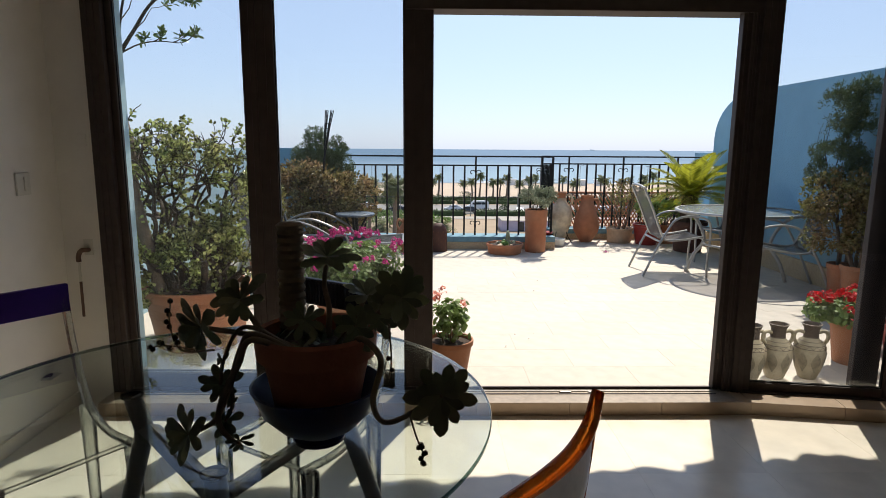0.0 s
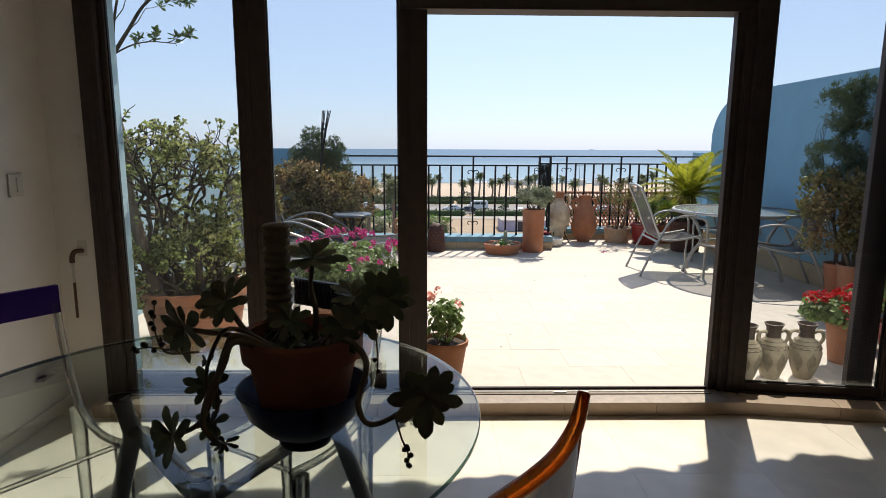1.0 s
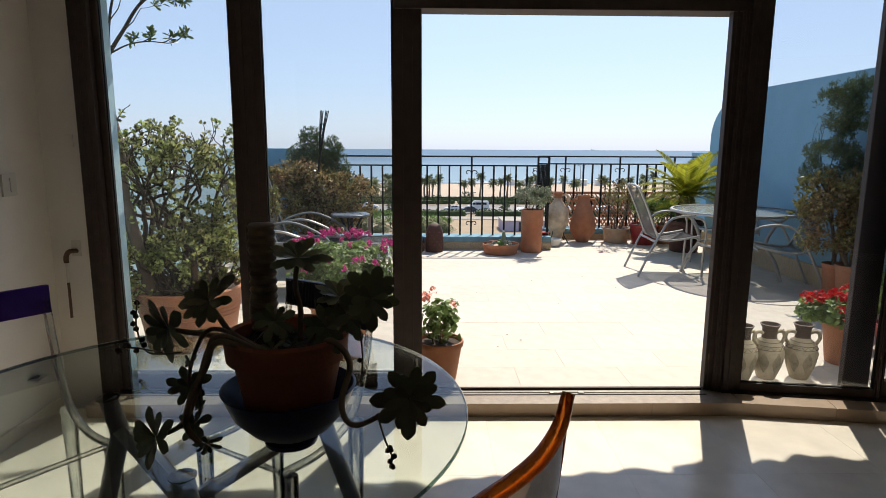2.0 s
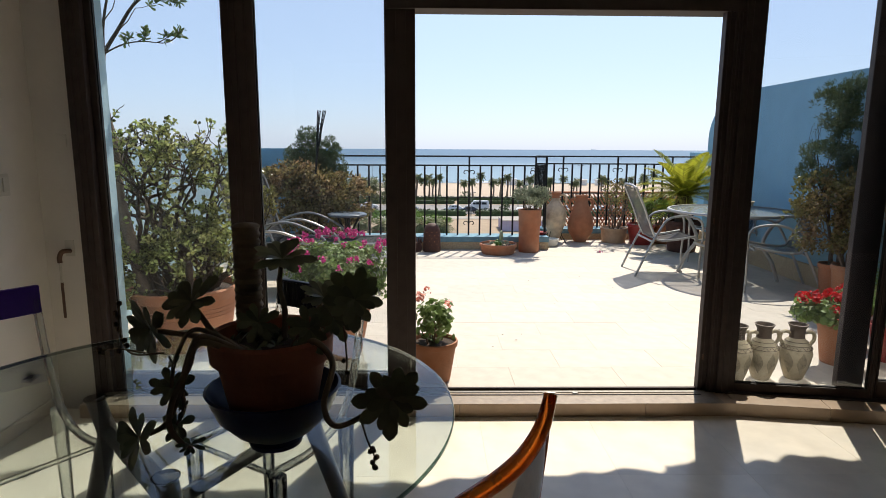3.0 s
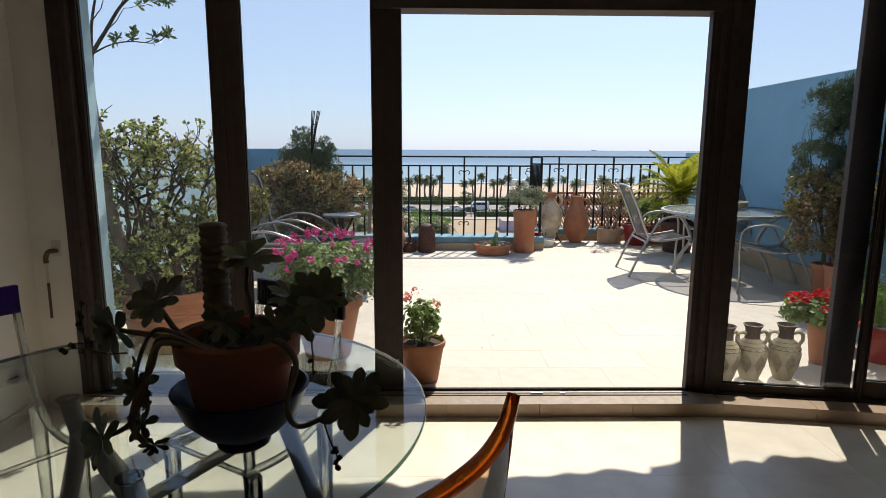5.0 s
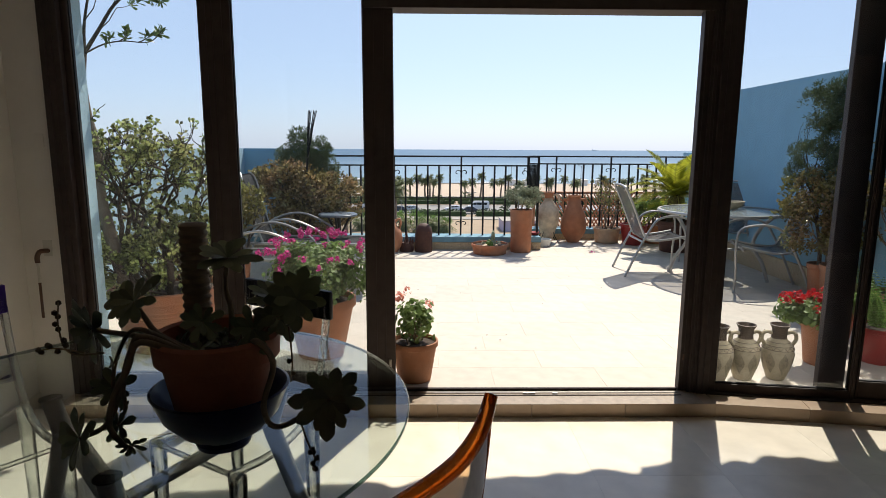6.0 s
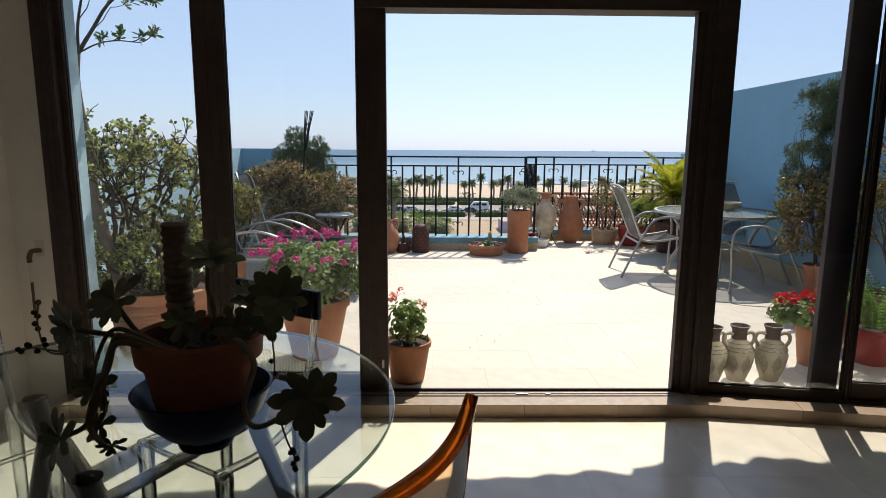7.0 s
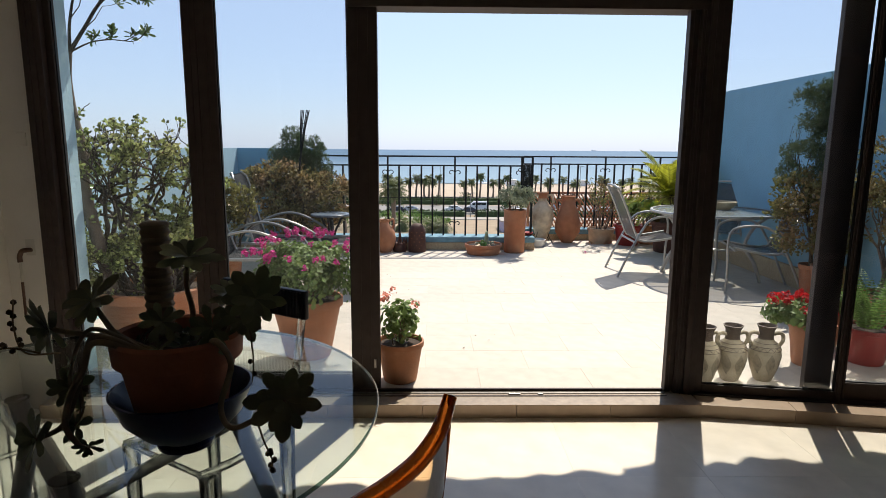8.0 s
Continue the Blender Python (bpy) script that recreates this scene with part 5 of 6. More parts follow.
ln = thing("clay_lantern", "dark brown pierced clay lantern with a rounded top", "lantern", 0.36, 7.84, TZ)
soft(part("body", lathe([(0, 0), (0.115, 0), (0.118, 0.01), (0.112, 0.26), (0.105, 0.3), (0.085, 0.345), (0.05, 0.375), (0, 0.385)], 32, None, 0, 0, 0.008), DARKCLAY, ln))
dot = bmesh.new()
bmesh.ops.create_uvsphere(dot, u_segments=6, v_segments=4, radius=0.0055)
dot_ob = part("pierced_dot", dot, OLDCLAY, ln)
for k in range(10):
    for j in range(6):
        a = 2 * math.pi * (k + 0.5 * (j % 2)) / 10
        if k + j:
            dot_ob = new("pierced_dot", dot_ob.data)
            dot_ob.parent = ln
        dot_ob.location = (0.113 * math.cos(a), 0.113 * math.sin(a), 0.06 + 0.042 * j)
ln2 = thing("clay_lantern", "small dark clay crown-shaped candle holder by the curb", "lantern", 0.13, 7.84, TZ)
b = lathe([(0, 0), (0.09, 0), (0.1, 0.06), (0.085, 0.1), (0.08, 0.12), (0, 0.12)], 24)
for k in range(7):
    a = 2 * math.pi * k / 7
    part("prong", tube([(0.078 * math.cos(a), 0.078 * math.sin(a), 0.11), (0.085 * math.cos(a), 0.085 * math.sin(a), 0.18)], [0.022, 0.003], 6), DARKCLAY, ln2)
part("spike", tube([(0, 0, 0.118), (0, 0, 0.27)], [0.03, 0.008], 8), DARKCLAY, ln2)
soft(part("body", b, DARKCLAY, ln2))

dish = thing("cactus_dish", "shallow terracotta dish planted with small cacti", "plant", 1.24, 7.70, TZ)
clay_pot(dish, 0.245, 0.215, 0.135, OLDCLAY, 0.045, name="dish")
rng = random.Random(44)
for k in range(11):
    a, rr = rng.uniform(0, 6.28), rng.uniform(0, 0.17)
    x, y = rr * math.cos(a), rr * math.sin(a)
    h = rng.choice((0.05, 0.06, 0.08, 0.15 if k == 0 else 0.07))
    h = 0.2 if k == 3 else h
    part("cactus", lathe([(0, 0.1), (0.022, 0.11), (0.028, 0.1 + h * 0.5), (0.02, 0.1 + h * 0.85), (0, 0.1 + h)], 9, None, x, y, 0.06, k), FERN if k % 3 else SILVER, dish, "", True)
b = bmesh.new()
for k in range(26):
    a, rr = rng.uniform(0, 6.28), rng.uniform(0, 0.19)
    bmesh.ops.create_icosphere(b, subdivisions=1, radius=rng.uniform(0.014, 0.028), matrix=Matrix.Translation((rr * math.cos(a), rr * math.sin(a), 0.115)))
part("pebbles", b, PALECLAY, dish)

cyl = thing("planter", "tall terracotta cylinder planter with a silvery shrub", "plant", 1.67, 7.83, TZ)
soft(part("pot", lathe([(0, 0), (0.13, 0), (0.135, 0.01), (0.14, 0.25), (0.148, 0.52), (0.152, 0.56), (0.15, 0.572), (0.132, 0.572), (0.128, 0.5), (0, 0.5)], 40, None, 0, 0, 0.006), OLDCLAY, cyl))
soft(part("soil", lathe([(0.131, 0.545), (0, 0.55)], 20), SOIL, cyl))
lv, b, tips = Leaves(), bmesh.new(), []
for k in range(12):
    a = rng.uniform(0, 6.28)
    grow(b, rng, (0.05 * math.cos(a), 0.05 * math.sin(a), 0.54), (0.7 * math.cos(a), 0.7 * math.sin(a), 1.0), 0.15, 0.005, 2, tips, 0.8, 0.1, 0.75, (2, 3), 5)
for p, d in tips:
    for k in range(9):
        lv.blade(p + rand_dir(rng) * 0.022, rand_dir(rng, 0.3) + d * 0.4, rand_dir(rng, 0.5), rng.uniform(0.025, 0.045), 0.015)
part("stem_mass", b, STEM, cyl, "", True)
lv.done("crown", SILVER, cyl, "fine grey-green leaves")

wb = thing("bowl", "white enamel bowl on the terrace tiles", "bowl", 2.06, 8.3, TZ)
soft(part("body", lathe([(0, 0), (0.08, 0), (0.105, 0.03), (0.118, 0.1), (0.122, 0.105), (0.11, 0.105), (0.1, 0.04), (0, 0.03)], 32), WHITEBOWL, wb))
wb2 = thing("bowl", "small red-rimmed dish on the curb", "bowl", 1.89, 8.2, 0.269)
soft(part("body", lathe([(0, 0), (0.06, 0), (0.09, 0.03), (0.095, 0.04), (0.085, 0.04), (0, 0.02)], 28), REDPOT, wb2))


def dry_plant(x, y, label, seed, pot, h, leafmat, n, potmat):
    ob = thing("potted_plant", label, "plant", x, y, TZ)
    clay_pot(ob, *pot, potmat, 0.04)
    rng = random.Random(seed)
    b, tips = bmesh.new(), []
    for k in range(9):
        a = rng.uniform(0, 6.28)
        grow(b, rng, (0.06 * math.cos(a), 0.06 * math.sin(a), pot[2] - 0.04), (0.45 * math.cos(a), 0.45 * math.sin(a), 1), h * 0.45, 0.008, 2, tips, 0.6, 0.15, 0.7, (1, 3), 5)
    part("stem_mass", b, BARK, ob, "bare woody stems", True)
    lv = Leaves()
    for p, d in tips:
        for k in range(n):
            lv.blade(p + rand_dir(rng) * 0.02, rand_dir(rng, 0.2), rand_dir(rng, 0.4), rng.uniform(0.03, 0.06), 0.02)
    lv.done("leaves", leafmat, ob)
    return ob


dry_plant(3.08, 8.68, "sparse woody plant in a wide clay pot", 51, (0.2, 0.17, 0.22), 0.75, OLIVE, 4, SANDCLAY)
dry_plant(3.42, 8.5, "leafy plant in a glossy red pot", 52, (0.2, 0.15, 0.3), 0.4, GERANIUM, 5, REDPOT)
dry_plant(3.76, 8.62, "leafy plant in a terracotta pot", 53, (0.17, 0.13, 0.28), 0.4, FERN, 6, TERRACOTTA)

# ---- terrace: furniture ----


def sling_chair(x, y, turn, label):
    """An aluminium armchair with a woven sling; faces local +x."""
    ob = thing("terrace_chair", label, "chair", x, y, TZ, turn, "chairs at the terrace table")
    for sy in (-0.28, 0.28):
        pts = spline([(-0.37, sy, 0.0), (-0.25, sy, 0.28), (-0.14, sy, 0.5), (-0.06, sy, 0.62), (0.06, sy, 0.665), (0.22, sy, 0.655), (0.31, sy, 0.6), (0.33, sy, 0.45), (0.315, sy, 0.2), (0.32, sy, 0.0)], 5)
        soft(part("side_frame", tube(pts, 0.0125, 10), STEEL, ob))
        back_pts = spline([(0.27, sy * 0.88, 0.445), (0.05, sy * 0.88, 0.405), (-0.12, sy * 0.88, 0.40), (-0.18, sy * 0.88, 0.46), (-0.3, sy * 0.88, 0.75), (-0.40, sy * 0.86, 0.97)], 5)
        soft(part("sling_rail", tube(back_pts, 0.012, 10), STEEL, ob))
    for (cx, cz) in ((0.26, 0.42), (-0.2, 0.385)):
        soft(part("crossbar", tube([(cx, -0.28, cz), (cx, 0.28, cz)], 0.011, 10), STEEL, ob))
    soft(part("crossbar", tube(spline([(-0.395, -0.242, 0.965), (-0.415, -0.12, 0.99), (-0.415, 0.12, 0.99), (-0.395, 0.242, 0.965)], 5), 0.012, 10), STEEL, ob))
    line = spline([(0.265, 0, 0.445), (0.05, 0, 0.40), (-0.12, 0, 0.395), (-0.18, 0, 0.46), (-0.3, 0, 0.75), (-0.405, 0, 0.975)], 6)
    for name, sl in (("seat", line[:17]), ("backrest", line[16:])):
        b = bmesh.new()
        rows = []
        for p in sl:
            rows.append([b.verts.new((p.x, u * 0.238, p.z - 0.012 * (1 - u * u))) for u in (-1, -0.5, 0, 0.5, 1)])
        for r, s in zip(rows, rows[1:]):
            for k in range(4):
                b.faces.new((r[k], r[k + 1], s[k + 1], s[k]))
        bmesh.ops.solidify(b, geom=b.faces[:], thickness=0.004)
        part(name, b, SLING, ob, "grey woven mesh", True)
    return ob


sling_chair(2.97, 6.50, -3, "silver tube armchair with grey mesh pulled up to the table")
sling_chair(3.80, 5.70, 165, "silver tube armchair with grey mesh in the wall's shade")
sling_chair(3.95, 7.05, 215, "silver tube armchair with grey mesh by the blue wall")

tt = thing("terrace_table", "round frosted glass terrace table on curved silver legs", "table", 3.59, 6.24, TZ)
soft(part("tabletop", lathe([(0, 0.72), (0.62, 0.72), (0.62, 0.732), (0, 0.732)], 64), FROST, tt, "pale frosted glass"))
soft(part("rim", lathe([(0.618, 0.712), (0.645, 0.712), (0.652, 0.725), (0.645, 0.738), (0.62, 0.738)], 64), STEEL, tt))
for k in range(4):
    a = math.pi / 4 + k * math.pi / 2 + 0.2
    c, s = math.cos(a), math.sin(a)
    pts = spline([(0.5 * c, 0.5 * s, 0.0), (0.43 * c, 0.43 * s, 0.2), (0.33 * c, 0.33 * s, 0.38), (0.4 * c, 0.4 * s, 0.58), (0.53 * c, 0.53 * s, 0.712)], 6)
    soft(part("leg", tube(pts, 0.019, 10), STEEL, tt))
soft(part("ring", tube([(0.34 * math.cos(2 * math.pi * k / 32), 0.34 * math.sin(2 * math.pi * k / 32), 0.36) for k in range(33)], 0.012, 8, None, 1, False), STEEL, tt))
tb = thing("bowl", "shallow greyish cream bowl on the terrace table", "bowl", 3.75, 6.42, TZ + 0.7325)
soft(part("body", lathe([(0, 0), (0.09, 0), (0.15, 0.05), (0.165, 0.085), (0.155, 0.087), (0.13, 0.045), (0, 0.02)], 32), VASECLAY, tb))


def lounger(x, y, turn, label):
    """A sun lounger along local x, head at -x."""
    ob = thing("sun_lounger", label, "lounger", x, y, TZ, turn, "sun loungers on the terrace")
    for sy in (-0.3, 0.3):
        soft(part("frame_rail", tube(spline([(-0.55, sy, 0.36), (0.0, sy, 0.35), (0.7, sy, 0.345), (1.0, sy, 0.36)], 5), 0.015, 10), STEEL, ob))
        soft(part("arm", tube(spline([(-0.62, sy, 0.05), (-0.5, sy * 1.06, 0.36), (-0.3, sy * 1.1, 0.55), (0.0, sy * 1.12, 0.62), (0.3, sy * 1.08, 0.5), (0.42, sy * 1.02, 0.36), (0.5, sy, 0.0)], 7), 0.013, 10), STEEL, ob, "arched silver arm"))
        soft(part("leg", tube(spline([(0.78, sy, 0.345), (0.9, sy, 0.2), (0.95, sy, 0.0)], 5), 0.014, 10), STEEL, ob))
        soft(part("back_rail", tube(spline([(-0.3, sy * 0.9, 0.36), (-0.38, sy * 0.9, 0.6), (-0.48, sy * 0.9, 1.0), (-0.53, sy * 0.6, 1.1)], 5), 0.013, 10), STEEL, ob))
    soft(part("foot_bar", tube([(1.0, -0.3, 0.36), (1.0, 0.3, 0.36)], 0.014, 10), STEEL, ob))
    for name, line in (("seat", spline([(-0.4, 0, 0.355), (0.1, 0, 0.335), (0.6, 0, 0.335), (0.99, 0, 0.355)], 5)), ("backrest", spline([(-0.3, 0, 0.36), (-0.38, 0, 0.6), (-0.48, 0, 0.99), (-0.53, 0, 1.1)], 5))):
        b = bmesh.new()
        rows = [[b.verts.new((p.x, u * (0.285 if name == "seat" else 0.265), p.z - 0.015 * (1 - u * u))) for u in (-1, -0.5, 0, 0.5, 1)] for p in line]
        for r, s in zip(rows, rows[1:]):
            for k in range(4):
                b.faces.new((r[k], r[k + 1], s[k + 1], s[k]))
        bmesh.ops.solidify(b, geom=b.faces[:], thickness=0.004)
        part(name, b, SLINGDARK, ob, "dark grey mesh", True)
    return ob


lounger(-1.06, 6.55, 2, "silver sun lounger with dark grey mesh and arched arms")
lounger(-1.1, 5.62, 4, "silver sun lounger with dark mesh beside the magenta geranium")

mt = thing("side_table", "small round slate mosaic table on wrought iron legs", "table", -0.655, 7.02, TZ)
soft(part("tabletop", lathe([(0, 0.57), (0.222, 0.57), (0.232, 0.578), (0.232, 0.592), (0.222, 0.6), (0, 0.6)], 40), MOSAIC, mt))
for k in range(3):
    a = 0.5 + k * 2 * math.pi / 3
    c, s = math.cos(a), math.sin(a)
    soft(part("leg", tube(spline([(0.2 * c, 0.2 * s, 0), (0.07 * c, 0.07 * s, 0.15), (0.05 * c, 0.05 * s, 0.35), (0.16 * c, 0.16 * s, 0.57)], 5), 0.014, 8), IRON, mt))
soft(part("pillar", tube([(0, 0, 0.12), (0, 0, 0.57)], 0.035, 12), IRON, mt))

torch = thing("metal_torch", "tall leaning metal garden torch with an open cage top", "torch", -1.155, 7.35, TZ)
b = tube([(0.0, 0, 0.0), (0.09, 0, 1.25)], 0.012, 8)
part("pole", b, IRON, torch)
for k in range(6):
    a = k * math.pi / 3
    c, s = math.cos(a), math.sin(a)
    part("cage_bar", tube([(0.09, 0, 1.2), (0.135 + 0.03 * c, 0.03 * s, 1.6), (0.17 + 0.05 * c, 0.05 * s, 1.82)], 0.006, 6), IRON, torch)
for zz, rr, xx in ((1.6, 0.032, 0.135), (1.66, 0.035, 0.144)):
    part("cage_ring", tube([(xx + rr * math.cos(2 * math.pi * k / 16), rr * math.sin(2 * math.pi * k / 16), zz) for k in range(17)], 0.006, 5, None, 1, False), IRON, torch)

# fallen petals and leaves on the tiles
rng = random.Random(61)
lv = Leaves()
for k in range(24):
    x, y = rng.uniform(-0.6, 3.4), rng.uniform(3.6, 7.9)
    lv.disc(Vector((x, y, TZ + 0.006)), Vector((rng.uniform(-0.4, 0.4), rng.uniform(-0.4, 0.4), 1)), rng.uniform(0.004, 0.012), 6, 0.2)
fallen = new("fallen_leaves")
tagged(fallen, "small dry leaves and petals scattered on the terrace tiles", "leaves", kind="stuff")
lv.done("leaf_litter", DARKBARK, fallen)
petal = Leaves()
for k in range(5):
    petal.disc(Vector((2.62 + rng.uniform(-0.03, 0.03), 7.75 + rng.uniform(-0.03, 0.03), TZ + 0.012)), rand_dir(rng, 0.8), 0.018, 6, 0.2)
fp = new("fallen_flower")
tagged(fp, "magenta flower head fallen on the terrace tiles", "flower")
petal.done("petals", MAGENTA, fp)

# ---- street, palms and cars beyond the terrace ----


def far_palm(h, seed, crown=2.7, fronds=34, name="palm_tree", label="palm tree with a bare trunk on the seafront", fan=False):
    ob = thing(name, label, "tree", 0, 0, 0, 0, "palms along the seafront")
    rng = random.Random(seed)
    pts = [(0.12 * math.sin(k * 0.7 + seed), 0.12 * math.cos(k * 0.5), h * k / 6) for k in range(7)]
    part("trunk", tube(pts, [0.34, 0.28, 0.25, 0.24, 0.24, 0.27, 0.34], 8), BARK, ob, "", True)
    lv = Leaves()
    top = Vector(pts[-1])
    for k in range(fronds):
        a = rng.uniform(0, 6.28)
        up = rng.uniform(-0.9, 1.35)
        ln = crown * rng.uniform(0.75, 1.1)
        out = Vector((math.cos(a), math.sin(a), 0))
        prev = top.copy()
        for s in range(1, 9):
            t = s / 8
            p = top + out * ln * t * (0.9 - 0.25 * abs(up)) + Vector((0, 0, ln * (0.65 * up * t - 0.38 * t * t)))
            d = (p - prev).normalized()
            side = d.cross(Vector((0, 0, 1)))
            side = side.normalized() if side.length > 0.01 else Vector((1, 0, 0))
            for sg in (-1, 1):
                lv.blade(p, side * sg * 0.8 + d * 0.7 - Vector((0, 0, 0.35)), side.cross(d), crown * 0.32 * math.sin(math.pi * (0.2 + 0.75 * t)), 0.10 * crown / 2, 0.1, 0.15)
            lv.blade(prev, d, Vector((0, 0, 1)), (p - prev).length * 1.25, 0.06 * crown, 0.3)
            prev = p
    lv.done("crown", PALMLEAF, ob)
    return ob


def scaled(ob, x, y, z, turn, s):
    c = copy_thing(ob, pose(x, y, z, 0, 0, turn))
    c.scale = (s, s, s)
    return c


rng = random.Random(77)
kinds = [far_palm(5.2, 1, 2.0, 70), far_palm(6.0, 2, 1.9, 70), far_palm(4.7, 3, 2.05, 70)]
xs = []
x = -88.0
while x < 120:
    for q in range(rng.randint(3, 5)):
        xs.append(x + q * rng.uniform(1.9, 2.9))
    x += rng.uniform(8.0, 12.0)
for i, x in enumerate(xs):
    k = kinds[i % 3]
    y = 168 + rng.uniform(-4, 5)
    s = rng.uniform(0.88, 1.12)
    if i < 3:
        k.matrix_basis = pose(x, y, GZ + 0.13, 0, 0, 40 * i)
    else:
        scaled(k, x, y, GZ + 0.13, rng.uniform(0, 360), s)

big = far_palm(9.4, 5, 2.3, 80, "palm_tree", "tall palm tree with a full shaggy crown below the terrace")
big.matrix_basis = pose(-4.2, 72, GZ, 0, 0, 10)
tagged(big, group="palms below the terrace")
for x, y, s, t in ((-7.4, 74, 0.98, 70), (-10.5, 76, 0.95, 200), (-14.5, 74, 0.96, 140), (-19, 78, 1.0, 30)):
    scaled(big, x, y, GZ, t, s)
low = far_palm(1.3, 6, 2.4, 44, "palm_tree", "low spreading palm below the terrace")
tagged(low, group="palms below the terrace")
low.matrix_basis = pose(2.6, 99, GZ, 0, 0, 0)
for x, y, s, t in ((0.8, 101, 1.05, 90), (-1.6, 100, 1.0, 30), (-4.5, 102, 1.1, 10), (-8, 100, 0.95, 300), (-12, 102, 1.0, 100)):
    scaled(low, x, y, GZ, t, s)


def bush(x, y, rx, ry, h, n, seed, label, leafmat=None, name="bush"):
    ob = thing(name, label, "bush", x, y, GZ)
    r = random.Random(seed)
    b = bmesh.new()
    tube([(0, 0, 0), (0.05, 0.02, h * 0.5), (0.1, 0.05, h * 0.8)], [0.12, 0.08, 0.03], 6, b)
    part("trunk", b, DARKBARK, ob)
    lv = Leaves()
    fill(lv, r, [((0, 0, h * 0.62), (rx, ry, h * 0.42)), ((rx * 0.4, 0, h * 0.5), (rx * 0.7, ry * 0.8, h * 0.38))], n, 0.34, 0.2, 4, -0.3, 0.8, 0.3, 0.2, 0.35)
    lv.done("crown", leafmat or HEDGE, ob)
    return ob


for i, (x, y, rx, h) in enumerate(((1.6, 148, 1.5, 2.4), (16.5, 132, 1.2, 1.8), (-8.5, 133, 1.3, 2.0), (-10.5, 152, 1.8, 2.8), (9, 156, 1.8, 2.8), (29, 152, 2.0, 2.8), (44, 150, 2.0, 2.6), (60, 154, 2.2, 3.0), (50, 128, 1.6, 2.2), (-25, 140, 2.0, 3.0))):
    bush(x, y, rx, rx, h, 110, 100 + i, "small rounded street tree beside the road")
for i, (x, y, rx, h) in enumerate(((-0.5, 104, 2.6, 2.6), (-3.5, 106, 2.8, 3.0), (-7, 105, 3.0, 3.0), (-11, 104, 3.0, 3.2), (-16, 106, 3.5, 3.4), (-22, 104, 3.5, 3.6), (2.4, 107, 1.8, 1.6))):
    bush(x, y, rx, rx, h, 200, 200 + i, "lush green garden bush below the terrace", FERN)


def hedge(x0, x1, y, w, h, seed):
    ob = tagged(new("hedge"), "clipped dark green hedge along the road", "hedge", kind="stuff")
    ob.matrix_basis = pose(x0, y, GZ)
    r = random.Random(seed)
    lv = Leaves()
    n = int((x1 - x0) * 38)
    for i in range(n):
        p = Vector((r.uniform(0, x1 - x0), r.uniform(-w / 2, w / 2), h * r.uniform(0.05, 1) * (0.88 + 0.14 * noise.noise(Vector((i * 0.01, 0, seed))))))
        for j in range(2):
            lv.blade(p, rand_dir(r, 0.3), rand_dir(r, 0.6), 0.45, 0.3)
    lv.done("leaves", HEDGE, ob)
    part("core", box(0.1, x1 - x0 - 0.1, -w * 0.42, w * 0.42, 0, h * 0.8, 0.1), HEDGE, ob)


for i, (x0, x1, y, w, h) in enumerate(((-4, 7.5, 124.5, 2.2, 1.3), (9.6, 42, 124.5, 2.2, 1.3), (45, 90, 124.5, 2.2, 1.4), (-45, -8, 124.5, 2.2, 1.3), (-50, 6, 151, 1.6, 1.1), (7, 70, 151, 1.6, 1.0), (-50, 100, 160.5, 1.6, 1.0))):
    hedge(x0, x1, y, w, h, 300 + i)


